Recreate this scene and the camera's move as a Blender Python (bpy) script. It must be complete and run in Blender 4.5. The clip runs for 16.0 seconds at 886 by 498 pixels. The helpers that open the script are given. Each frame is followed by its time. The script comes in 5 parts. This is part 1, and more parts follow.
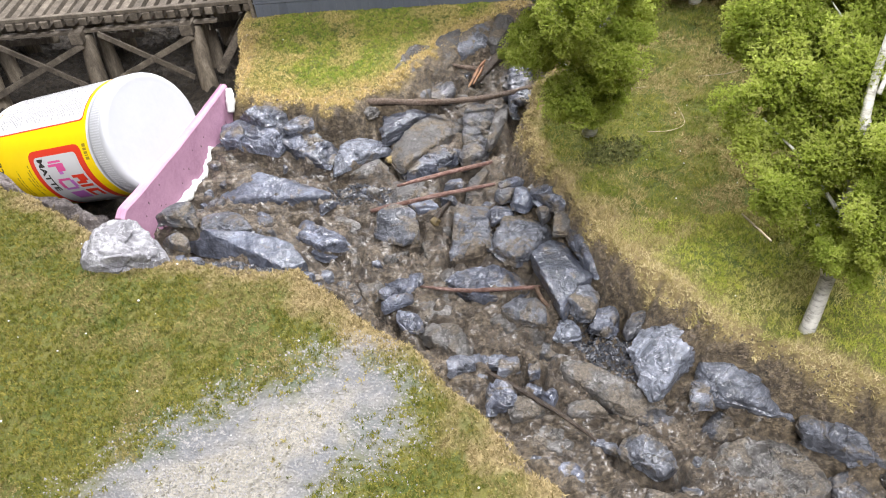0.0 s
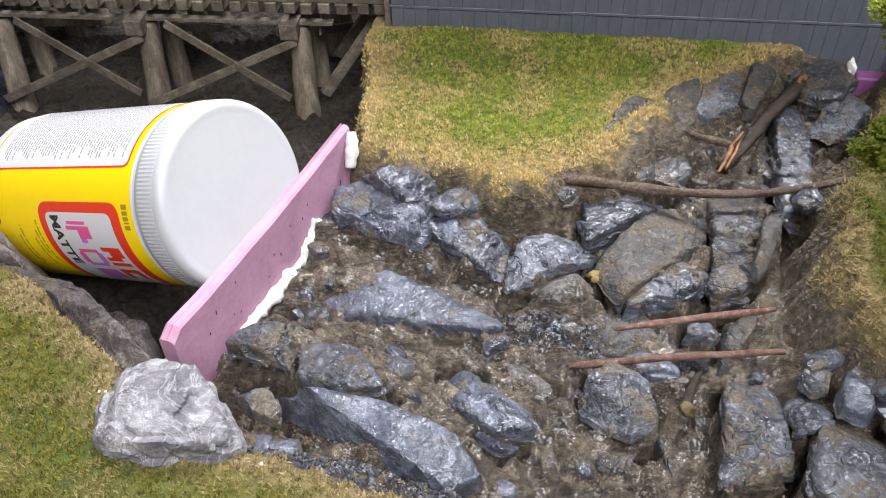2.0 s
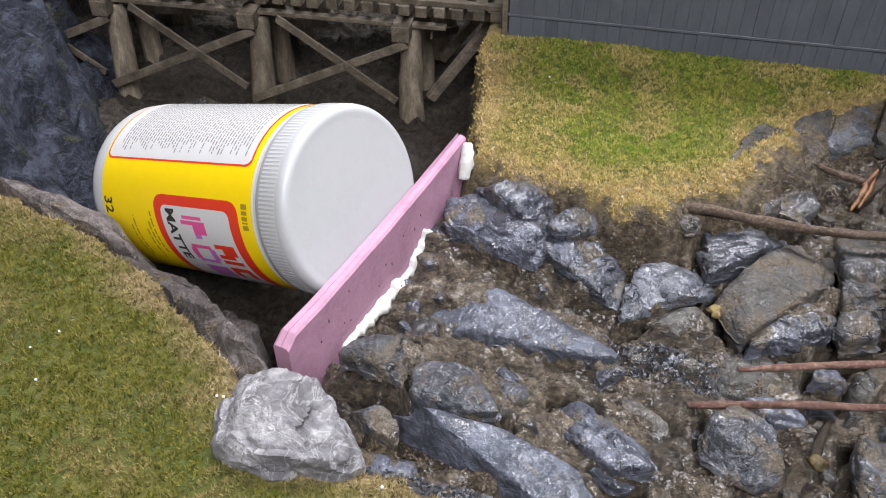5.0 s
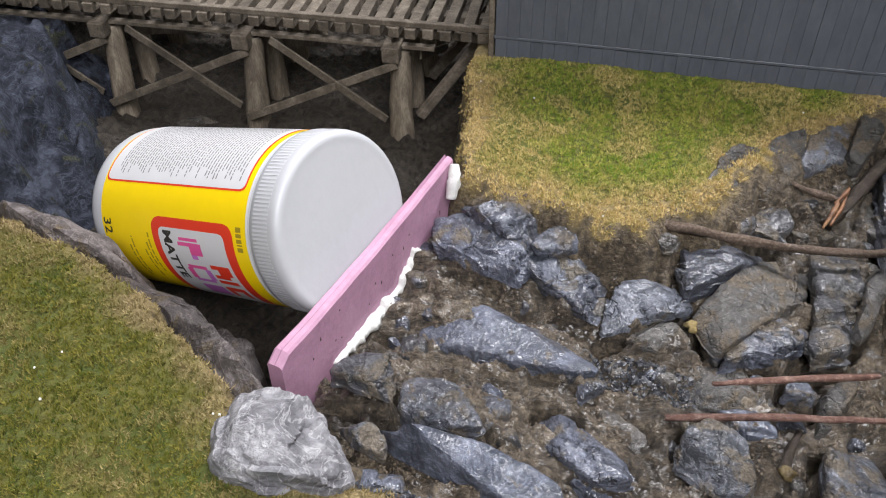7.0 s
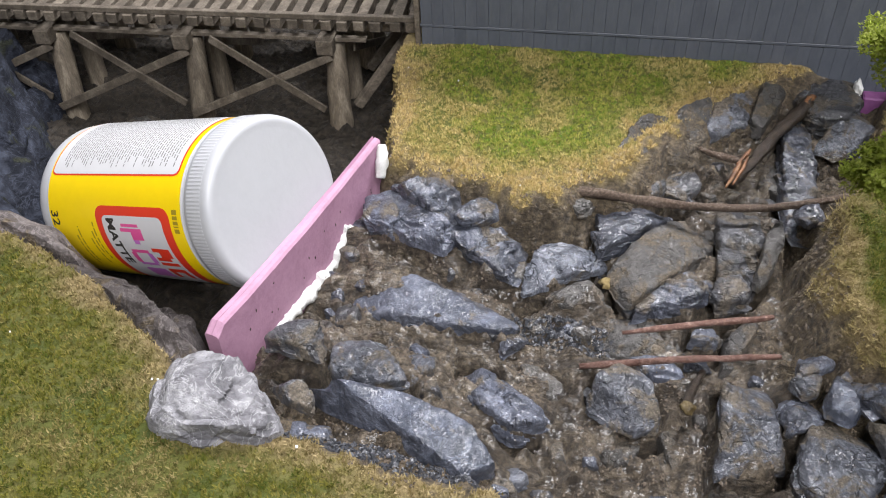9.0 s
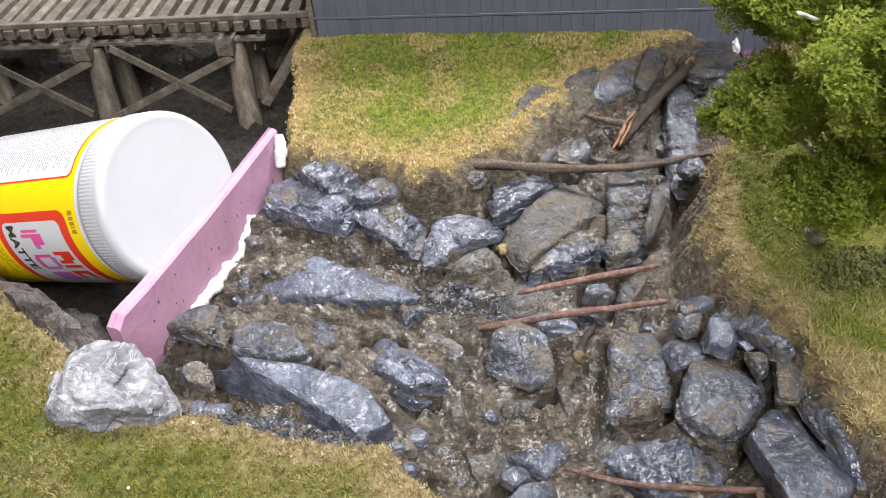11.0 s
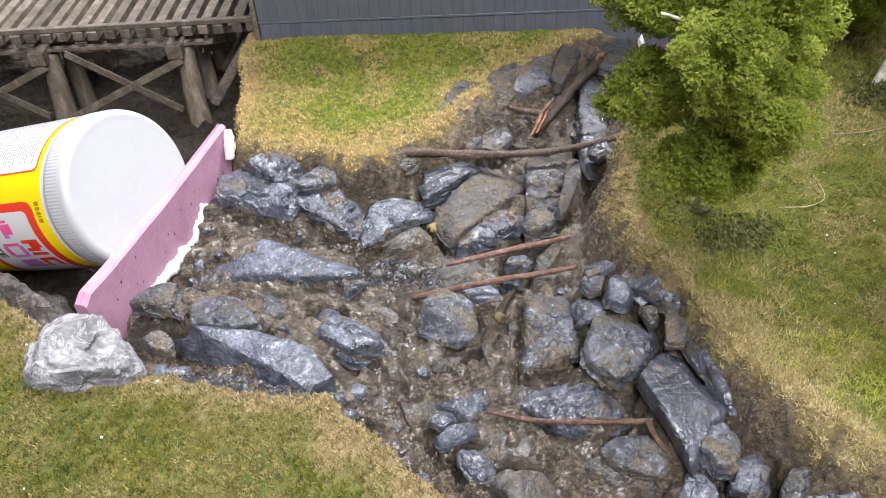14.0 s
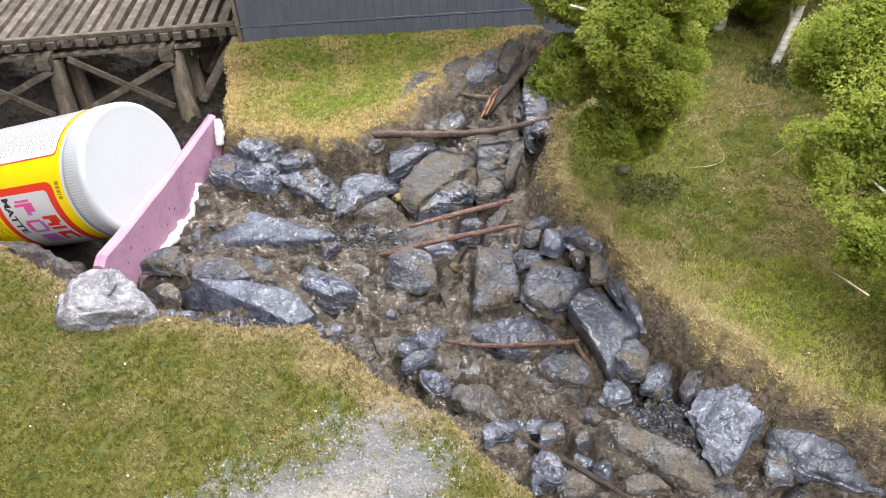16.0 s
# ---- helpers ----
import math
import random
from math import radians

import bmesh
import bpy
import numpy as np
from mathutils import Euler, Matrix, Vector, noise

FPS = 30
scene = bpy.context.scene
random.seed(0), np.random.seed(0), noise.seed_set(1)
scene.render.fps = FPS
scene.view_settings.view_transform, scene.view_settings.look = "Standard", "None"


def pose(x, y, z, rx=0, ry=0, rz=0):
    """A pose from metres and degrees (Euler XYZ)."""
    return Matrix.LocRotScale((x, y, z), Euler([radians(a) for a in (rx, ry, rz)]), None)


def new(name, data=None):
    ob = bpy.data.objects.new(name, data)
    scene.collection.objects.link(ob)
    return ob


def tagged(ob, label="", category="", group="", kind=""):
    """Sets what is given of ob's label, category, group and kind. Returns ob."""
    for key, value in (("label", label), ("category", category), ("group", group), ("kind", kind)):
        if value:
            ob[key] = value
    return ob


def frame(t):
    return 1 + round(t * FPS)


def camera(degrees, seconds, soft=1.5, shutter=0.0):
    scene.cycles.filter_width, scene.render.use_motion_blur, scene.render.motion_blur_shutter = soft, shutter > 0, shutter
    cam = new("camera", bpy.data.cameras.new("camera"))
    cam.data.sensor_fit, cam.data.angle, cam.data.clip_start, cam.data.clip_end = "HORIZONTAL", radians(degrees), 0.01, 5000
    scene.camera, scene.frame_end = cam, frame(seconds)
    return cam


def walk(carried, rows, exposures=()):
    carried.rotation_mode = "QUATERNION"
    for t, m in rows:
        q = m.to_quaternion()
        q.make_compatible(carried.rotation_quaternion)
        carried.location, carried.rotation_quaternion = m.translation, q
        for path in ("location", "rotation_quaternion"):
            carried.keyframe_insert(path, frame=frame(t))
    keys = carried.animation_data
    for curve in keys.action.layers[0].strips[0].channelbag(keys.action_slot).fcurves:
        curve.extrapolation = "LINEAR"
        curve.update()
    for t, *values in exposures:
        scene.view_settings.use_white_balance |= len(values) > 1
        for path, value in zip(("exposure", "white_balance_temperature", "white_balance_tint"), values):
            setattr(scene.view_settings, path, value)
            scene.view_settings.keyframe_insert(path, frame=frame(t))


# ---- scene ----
cam = camera(55.3, 16.0, soft=1.0)
METRES, EYE, TILT, LEAN, TURN = 0.65, 0.371, -42.0, 5.2, 0.0
ROWS = [
    (0.0, 0.0, 0.0, 0.0, -0.0, 0.0, 0.0),
    (0.5, -0.0407, 0.091, 0.0338, -0.49, 0.16, -0.44),
    (1.0, -0.0919, 0.221, 0.0725, -0.13, 0.48, -4.82),
    (1.5, -0.127, 0.337, 0.1126, 0.63, 0.48, -5.54),
    (2.0, -0.1686, 0.3869, 0.1167, 1.83, 0.32, -6.81),
    (2.5, -0.1908, 0.404, 0.1125, 3.02, 0.03, -8.01),
    (3.0, -0.2164, 0.413, 0.1223, 4.01, -0.1, -9.03),
    (3.5, -0.2146, 0.4124, 0.1352, 4.36, -0.16, -9.96),
    (4.0, -0.2228, 0.4112, 0.1327, 5.06, -0.25, -10.56),
    (4.5, -0.224, 0.407, 0.1273, 5.21, -0.35, -10.97),
    (7.0, -0.2162, 0.3767, 0.1398, 4.96, -0.22, -10.66),
    (7.5, -0.2135, 0.3736, 0.1522, 4.78, -0.19, -10.45),
    (8.0, -0.2, 0.3623, 0.1458, 4.52, -0.12, -10.09),
    (8.5, -0.1797, 0.3495, 0.1374, 4.26, -0.02, -9.17),
    (9.0, -0.1622, 0.3343, 0.1211, 3.74, 0.17, -7.81),
    (9.5, -0.1353, 0.3329, 0.1136, 2.96, 0.41, -5.33),
    (10.0, -0.1187, 0.3294, 0.106, 2.34, 0.63, -4.32),
    (12.5, -0.0863, 0.2977, 0.0928, -0.55, 1.35, -1.32),
    (13.0, -0.0796, 0.2875, 0.0935, -1.21, 1.31, -1.13),
    (13.5, -0.0772, 0.275, 0.079, -1.46, 1.25, -1.12),
    (14.0, -0.08, 0.2317, 0.0751, -1.59, 1.16, -1.29),
    (14.5, -0.0846, 0.1956, 0.0547, -1.65, 1.1, -1.53),
    (15.0, -0.1032, 0.156, 0.0527, -1.71, 1.21, -1.59),
    (15.5, -0.0823, 0.1175, 0.047, -2.16, 1.47, -1.29),
    (16.0, -0.0635, 0.0962, 0.0235, -2.78, 1.74, 0.46),
]
walk(cam, [(t, pose(0, 0, EYE, TILT, LEAN, TURN) @ pose(METRES * x, METRES * y, METRES * z, 90 + pitch, roll, yaw)) for t, x, y, z, yaw, pitch, roll in ROWS],
     exposures=[(0.0, -0.02), (1.0, -0.12), (2.0, -0.32), (3.0, -0.48), (4.5, -0.58), (7.0, -0.68), (8.0, -0.73), (9.0, -0.55), (10.0, -0.19), (13.0, -0.13), (16.0, -0.13)])


# ---- world, lamps ----
world = bpy.data.worlds.new("room_light")
world.use_nodes = True
scene.world = world
world.node_tree.nodes["Background"].inputs[0].default_value = (0.80, 0.88, 1.0, 1)
world.node_tree.nodes["Background"].inputs[1].default_value = 0.012


def ceiling_lamp(x, y, z, sx, sy, watts, colour):
    """A light panel under the ceiling, facing down."""
    d = bpy.data.lights.new("panel_light", "AREA")
    d.shape, d.size, d.size_y, d.energy, d.color = "RECTANGLE", sx, sy, watts, colour
    ob = new("panel_light", d)
    ob.matrix_world = pose(x, y, z)
    return ob


LAMPS = [(0.22, -0.55, 1.38, 1.0, 1.3, 86.0), (0.30, 1.32, 1.38, 1.6, 0.55, 104.0)]
for lx, ly, lz, sx, sy, w in LAMPS:
    ceiling_lamp(lx, ly, lz, sx, sy, w, (0.965, 0.955, 1.0))


# ---- materials ----
def mat(name, rough=0.6, metal=0.0, spec=0.5):
    m = bpy.data.materials.new(name)
    m.use_nodes = True
    nt = m.node_tree
    b = nt.nodes["Principled BSDF"]
    b.inputs["Roughness"].default_value = rough
    b.inputs["Metallic"].default_value = metal
    b.inputs["Specular IOR Level"].default_value = spec
    return m, nt, b


def node(nt, kind, **vals):
    n = nt.nodes.new(kind)
    for k, v in vals.items():
        n.inputs[k].default_value = v
    return n


def coords(nt, stretch=(1, 1, 1), source="Object"):
    tc = nt.nodes.new("ShaderNodeTexCoord")
    mp = nt.nodes.new("ShaderNodeMapping")
    mp.inputs["Scale"].default_value = stretch
    nt.links.new(tc.outputs[source], mp.inputs[0])
    return mp.outputs[0]


def noise_tex(nt, vec, scale, detail=6.0, rough=0.6, dist=0.0):
    n = nt.nodes.new("ShaderNodeTexNoise")
    n.inputs["Scale"].default_value = scale
    n.inputs["Detail"].default_value = detail
    n.inputs["Roughness"].default_value = rough
    n.inputs["Distortion"].default_value = dist
    nt.links.new(vec, n.inputs["Vector"])
    return n.outputs["Fac"]


def ramp(nt, fac, stops):
    r = nt.nodes.new("ShaderNodeValToRGB")
    els = r.color_ramp.elements
    while len(els) < len(stops):
        els.new(0.5)
    for e, (p, c) in zip(els, stops):
        e.position = p
        e.color = (*c, 1) if len(c) == 3 else c
    nt.links.new(fac, r.inputs[0])
    return r.outputs[0]


def mix(nt, fac, a, b, mode="MIX"):
    n = nt.nodes.new("ShaderNodeMix")
    n.data_type, n.blend_type = "RGBA", mode
    for s, v in ((n.inputs[0], fac), (n.inputs[6], a), (n.inputs[7], b)):
        if isinstance(v, (int, float)):
            s.default_value = v
        elif isinstance(v, tuple):
            s.default_value = (*v, 1)
        else:
            nt.links.new(v, s)
    return n.outputs[2]


def calc(nt, op, a, b=0.0, clamp=False):
    n = nt.nodes.new("ShaderNodeMath")
    n.operation, n.use_clamp = op, clamp
    for s, v in ((n.inputs[0], a), (n.inputs[1], b)):
        if isinstance(v, (int, float)):
            s.default_value = v
        else:
            nt.links.new(v, s)
    return n.outputs[0]


def bump(nt, b, height, strength, dist, film=None):
    if film is not None:
        c = nt.nodes.new("ShaderNodeBump")
        c.inputs["Strength"].default_value = 1.0
        c.inputs["Distance"].default_value = 0.0022
        nt.links.new(film, c.inputs["Height"])
        nt.links.new(c.outputs[0], b.inputs["Coat Normal"])
    n = nt.nodes.new("ShaderNodeBump")
    n.inputs["Strength"].default_value = strength
    n.inputs["Distance"].default_value = dist
    nt.links.new(height, n.inputs["Height"])
    nt.links.new(n.outputs[0], b.inputs["Normal"])


def attr(nt, name):
    n = nt.nodes.new("ShaderNodeAttribute")
    n.attribute_name = name
    return n.outputs["Fac"]


def make_rock(name, dark, mid, light, mud, mud_amount, rough_lo, rough_hi, wet=0.7, cracks=0.8, relief=1.0):
    """Broken slate: blue-grey with pale veins, wet in places, mud caught on it."""
    m, nt, b = mat(name, 0.3, 0.0, 0.6 if wet else 0.2)
    v = coords(nt)
    info = nt.nodes.new("ShaderNodeObjectInfo")
    add = nt.nodes.new("ShaderNodeVectorMath")
    add.operation = "ADD"
    nt.links.new(v, add.inputs[0])
    nt.links.new(info.outputs["Random"], add.inputs[1])
    v = add.outputs[0]
    big = noise_tex(nt, v, 60, 5, 0.62, 0.8)
    fine = noise_tex(nt, v, 480, 6, 0.72)
    vein = noise_tex(nt, v, 42, 5, 0.6, 2.6)
    base = ramp(nt, big, [(0.34, dark), (0.5, mid), (0.66, light)])
    base = mix(nt, calc(nt, "MULTIPLY", fine, 0.55), base, tuple(c * 0.40 for c in mid))
    lines = ramp(nt, vein, [(0.475, (0, 0, 0)), (0.50, (1, 1, 1)), (0.525, (0, 0, 0))])
    base = mix(nt, calc(nt, "MULTIPLY", lines, 0.30), base, tuple(min(1, c * 1.9) for c in light))
    bent = nt.nodes.new("ShaderNodeVectorMath")
    bent.operation = "MULTIPLY_ADD"
    warp = nt.nodes.new("ShaderNodeTexNoise")
    warp.inputs["Scale"].default_value = 120
    nt.links.new(v, warp.inputs["Vector"])
    nt.links.new(warp.outputs["Color"], bent.inputs[0])
    bent.inputs[1].default_value = (0.012, 0.012, 0.012)
    nt.links.new(v, bent.inputs[2])
    vor = nt.nodes.new("ShaderNodeTexVoronoi")
    vor.feature = "DISTANCE_TO_EDGE"
    vor.inputs["Scale"].default_value = 95
    nt.links.new(bent.outputs[0], vor.inputs["Vector"])
    crack = ramp(nt, vor.outputs["Distance"], [(0.0, (1, 1, 1)), (0.035, (0, 0, 0))])
    crack = calc(nt, "MULTIPLY", crack, ramp(nt, noise_tex(nt, v, 80, 3), [(0.46, (0, 0, 0)), (0.56, (1, 1, 1))]))
    base = mix(nt, calc(nt, "MULTIPLY", crack, cracks), base, tuple(c * 0.3 for c in dark))
    patch = calc(nt, "ADD", calc(nt, "MULTIPLY", noise_tex(nt, v, 58, 5, 0.6, 0.5), 0.87), calc(nt, "MULTIPLY", noise_tex(nt, v, 330, 5, 0.7), 0.13))
    mudmask = ramp(nt, patch, [(0.96 - mud_amount, (0, 0, 0)), (1.03 - mud_amount, (1, 1, 1))])
    mudcol = ramp(nt, noise_tex(nt, v, 620, 5, 0.75), [(0.34, tuple(c * 0.45 for c in mud)), (0.5, mud), (0.66, tuple(c * 1.9 for c in mud))])
    col = mix(nt, mudmask, base, mudcol)
    tint = calc(nt, "ADD", calc(nt, "MULTIPLY", info.outputs["Random"], 0.5), 0.75)
    hsv = nt.nodes.new("ShaderNodeHueSaturation")
    nt.links.new(tint, hsv.inputs["Value"])
    nt.links.new(col, hsv.inputs["Color"])
    nt.links.new(hsv.outputs[0], b.inputs["Base Color"])
    r = calc(nt, "ADD", calc(nt, "MULTIPLY", big, rough_hi - rough_lo), rough_lo)
    r = calc(nt, "ADD", r, calc(nt, "MULTIPLY", mudmask, 0.30), True)
    nt.links.new(r, b.inputs["Roughness"])
    mid_n = noise_tex(nt, v, 190, 4, 0.6, 0.5)
    soaked = ramp(nt, noise_tex(nt, v, 46, 4, 0.6, 0.8), [(0.34, (0.25, 0.25, 0.25)), (0.48, (1, 1, 1))])
    film = calc(nt, "MULTIPLY", soaked, calc(nt, "MULTIPLY", calc(nt, "SUBTRACT", 1.0, calc(nt, "MULTIPLY", mudmask, 0.7)), wet))
    nt.links.new(film, b.inputs["Coat Weight"])
    b.inputs["Coat Roughness"].default_value = 0.11
    h = calc(nt, "ADD", calc(nt, "ADD", calc(nt, "MULTIPLY", big, 0.8), calc(nt, "MULTIPLY", mid_n, 0.5)), calc(nt, "ADD", calc(nt, "MULTIPLY", fine, 0.45), calc(nt, "SUBTRACT", calc(nt, "MULTIPLY", mudmask, 0.12), calc(nt, "MULTIPLY", crack, 0.44 * cracks))))
    bump(nt, b, h, 1.0, 0.0046 * relief, calc(nt, "ADD", noise_tex(nt, v, 150, 2.0, 0.5, 1.2), calc(nt, "MULTIPLY", noise_tex(nt, v, 480, 2.0, 0.5), 0.32)))
    return m


MUD = (0.100, 0.083, 0.062)
ROCK_BLUE = make_rock("wet_blue_slate", (0.018, 0.021, 0.031), (0.056, 0.064, 0.090), (0.18, 0.197, 0.25), MUD, 0.42, 0.30, 0.6, 0.95)
ROCK_GREY = make_rock("half_wet_grey_slate", (0.026, 0.029, 0.037), (0.072, 0.078, 0.096), (0.175, 0.186, 0.218), MUD, 0.46, 0.34, 0.62, 0.7)
ROCK_DARK = make_rock("dark_smeared_slate", (0.016, 0.016, 0.018), (0.048, 0.049, 0.056), (0.13, 0.132, 0.146), MUD, 0.45, 0.3, 0.6, 0.7)
ROCK_SLAB = make_rock("wet_dark_slab", (0.024, 0.030, 0.044), (0.054, 0.063, 0.088), (0.135, 0.15, 0.195), MUD, 0.35, 0.26, 0.46, 1.0, 0.15, 0.55)
ROCK_BLACK = make_rock("blue_black_slab", (0.012, 0.014, 0.020), (0.030, 0.035, 0.048), (0.095, 0.105, 0.135), MUD, 0.36, 0.26, 0.46, 1.0, 0.15, 0.55)
ROCK_MUD = make_rock("muddy_stone", (0.030, 0.027, 0.024), (0.080, 0.075, 0.069), (0.18, 0.17, 0.158), MUD, 0.47, 0.25, 0.6, 0.55)
ROCK_PALE = make_rock("pale_wet_stone", (0.055, 0.062, 0.078), (0.125, 0.138, 0.17), (0.28, 0.30, 0.355), MUD, 0.34, 0.3, 0.5, 1.0)
ROCK_DULL = make_rock("dull_muddy_slate", (0.030, 0.028, 0.026), (0.064, 0.060, 0.056), (0.115, 0.108, 0.10), (0.095, 0.076, 0.053), 0.46, 0.4, 0.7, 0.3)
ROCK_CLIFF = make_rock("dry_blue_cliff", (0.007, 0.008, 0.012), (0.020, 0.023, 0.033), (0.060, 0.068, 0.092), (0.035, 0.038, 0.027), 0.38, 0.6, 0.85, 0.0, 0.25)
ROCK_LEDGE = make_rock("dry_mauve_ledge", (0.062, 0.054, 0.052), (0.130, 0.114, 0.110), (0.23, 0.205, 0.198), (0.12, 0.097, 0.07), 0.42, 0.6, 0.85, 0.0, 0.2)
ROCK_WHITE = make_rock("unpainted_plaster_rock", (0.10, 0.098, 0.108), (0.27, 0.265, 0.285), (0.60, 0.595, 0.615), (0.17, 0.165, 0.17), 0.34, 0.45, 0.7, 0.15, 0.0, 0.8)


def make_ground():
    """Layout surface: turf where it is grassed, pale gravel on the path, wet mud elsewhere."""
    m, nt, b = mat("layout_ground", 0.8)
    v = coords(nt)
    lawn, gravel, dry = attr(nt, "lawn"), attr(nt, "gravel"), attr(nt, "dry")
    n1, n2, n3 = noise_tex(nt, v, 30, 4), noise_tex(nt, v, 260, 6, 0.7), noise_tex(nt, v, 900, 4, 0.7)
    flow = coords(nt, (0.22, 2.0, 1))
    flow.node.inputs["Rotation"].default_value = (0, 0, 0.20)
    streak = noise_tex(nt, flow, 85, 7, 0.68, 0.9)
    mud = ramp(nt, n2, [(0.33, (0.016, 0.012, 0.008)), (0.47, (0.098, 0.077, 0.053)), (0.68, (0.27, 0.217, 0.152))])
    mud = mix(nt, ramp(nt, streak, [(0.50, (0, 0, 0)), (0.60, (0.75, 0.75, 0.75))]), mud, (0.038, 0.029, 0.021))
    mud = mix(nt, ramp(nt, streak, [(0.36, (0.6, 0.6, 0.6)), (0.45, (0, 0, 0))]), mud, (0.20, 0.160, 0.114))
    earth = ramp(nt, n2, [(0.36, (0.026, 0.019, 0.012)), (0.5, (0.108, 0.082, 0.050)), (0.66, (0.26, 0.20, 0.122))])
    sunk = ramp(nt, noise_tex(nt, coords(nt, (0.6, 1.3, 1)), 46, 5, 0.65, 0.6), [(0.42, (0.7, 0.7, 0.7)), (0.55, (0, 0, 0))])
    mud = mix(nt, sunk, mud, ramp(nt, n2, [(0.35, (0.010, 0.007, 0.005)), (0.65, (0.060, 0.044, 0.030))]))
    mud = mix(nt, calc(nt, "MULTIPLY", attr(nt, "bank"), 0.75), mud, earth)
    # dark gorge soil, blackened further: the shade down there is put into the colour
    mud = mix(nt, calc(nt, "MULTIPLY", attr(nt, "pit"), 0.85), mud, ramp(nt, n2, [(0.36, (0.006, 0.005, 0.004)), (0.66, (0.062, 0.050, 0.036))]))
    turf = ramp(nt, n1, [(0.35, (0.085, 0.115, 0.018)), (0.6, (0.165, 0.155, 0.034)), (0.75, (0.125, 0.145, 0.026))])
    tan = ramp(nt, n2, [(0.3, (0.20, 0.15, 0.065)), (0.7, (0.40, 0.31, 0.15))])
    turf = mix(nt, dry, turf, tan)
    vor = nt.nodes.new("ShaderNodeTexVoronoi")
    vor.inputs["Scale"].default_value = 650
    nt.links.new(v, vor.inputs["Vector"])
    grit = ramp(nt, vor.outputs["Color"], [(0.08, (0.16, 0.148, 0.130)), (0.25, (0.29, 0.268, 0.235)), (0.8, (0.41, 0.38, 0.33))])
    grit = mix(nt, attr(nt, "core"), mix(nt, n2, (0.14, 0.142, 0.155), (0.28, 0.283, 0.305)), grit)
    col = mix(nt, lawn, mud, turf)
    col = mix(nt, gravel, col, grit)
    nt.links.new(col, b.inputs["Base Color"])
    wet = calc(nt, "ADD", calc(nt, "MULTIPLY", n2, 0.8), 0.18)
    dryness = calc(nt, "MAXIMUM", lawn, gravel)
    nt.links.new(calc(nt, "ADD", wet, calc(nt, "MULTIPLY", dryness, 0.5), True), b.inputs["Roughness"])
    nt.links.new(calc(nt, "MULTIPLY", calc(nt, "SUBTRACT", 1.0, calc(nt, "MAXIMUM", dryness, calc(nt, "MAXIMUM", calc(nt, "MULTIPLY", attr(nt, "bank"), 0.9), attr(nt, "pit")))), ramp(nt, noise_tex(nt, v, 60, 4), [(0.42, (0.06, 0.06, 0.06)), (0.60, (0.8, 0.8, 0.8))])), b.inputs["Coat Weight"])
    b.inputs["Coat Roughness"].default_value = 0.2
    bump(nt, b, calc(nt, "ADD", n2, calc(nt, "ADD", calc(nt, "MULTIPLY", n3, 0.5), calc(nt, "MULTIPLY", streak, 1.6))), 1.0, 0.0034, calc(nt, "ADD", noise_tex(nt, v, 200, 1.0, 0.4), calc(nt, "MULTIPLY", noise_tex(nt, v, 520, 1.0, 0.4), 0.25)))
    return m


GROUND = make_ground()


def make_flock(name, greens, tans, rough=0.85, through_light=0.35):
    """Flocked turf or foam leaf: colour changes from tuft to tuft and from patch to patch."""
    m, nt, b = mat(name, rough, 0.0, 0.2)
    geo = nt.nodes.new("ShaderNodeNewGeometry")
    v = coords(nt)
    patch = noise_tex(nt, v, 22, 4, 0.6)
    g = ramp(nt, calc(nt, "ADD", calc(nt, "MULTIPLY", geo.outputs["Random Per Island"], 0.25), calc(nt, "ADD", calc(nt, "MULTIPLY", attr(nt, "tone"), 0.35), calc(nt, "MULTIPLY", patch, 0.4))),
             [(0.22, greens[0]), (0.5, greens[1]), (0.78, greens[2])])
    t = ramp(nt, calc(nt, "ADD", calc(nt, "MULTIPLY", geo.outputs["Random Per Island"], 0.5), calc(nt, "MULTIPLY", attr(nt, "tone"), 0.5)), [(0.15, tans[0]), (0.85, tans[1])])
    col = mix(nt, attr(nt, "dry"), g, t)
    nt.links.new(col, b.inputs["Base Color"])
    thin = nt.nodes.new("ShaderNodeBsdfTranslucent")
    nt.links.new(col, thin.inputs["Color"])
    both = nt.nodes.new("ShaderNodeMixShader")
    both.inputs[0].default_value = through_light
    nt.links.new(b.outputs[0], both.inputs[1])
    nt.links.new(thin.outputs[0], both.inputs[2])
    nt.links.new(both.outputs[0], nt.nodes["Material Output"].inputs["Surface"])
    return m


TURF = make_flock("turf", [(0.085, 0.165, 0.018), (0.21, 0.23, 0.036), (0.38, 0.335, 0.09)], [(0.25, 0.185, 0.075), (0.56, 0.455, 0.26)])
# near lawn gets less light; that dimness is put into its olive colours
TURF_NEAR_DIM = make_flock("near_turf_dimmed", [(0.050, 0.084, 0.010), (0.155, 0.152, 0.025), (0.28, 0.252, 0.055)], [(0.16, 0.12, 0.045), (0.50, 0.40, 0.22)])
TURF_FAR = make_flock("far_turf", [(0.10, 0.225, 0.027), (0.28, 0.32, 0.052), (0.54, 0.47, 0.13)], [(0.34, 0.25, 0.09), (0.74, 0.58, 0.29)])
# olive meadow turf, its greens darkened to carry the shade under the birches
TURF_SHADE = make_flock("shaded_meadow_turf", [(0.065, 0.11, 0.012), (0.16, 0.175, 0.026), (0.31, 0.285, 0.07)], [(0.20, 0.155, 0.055), (0.46, 0.37, 0.19)])
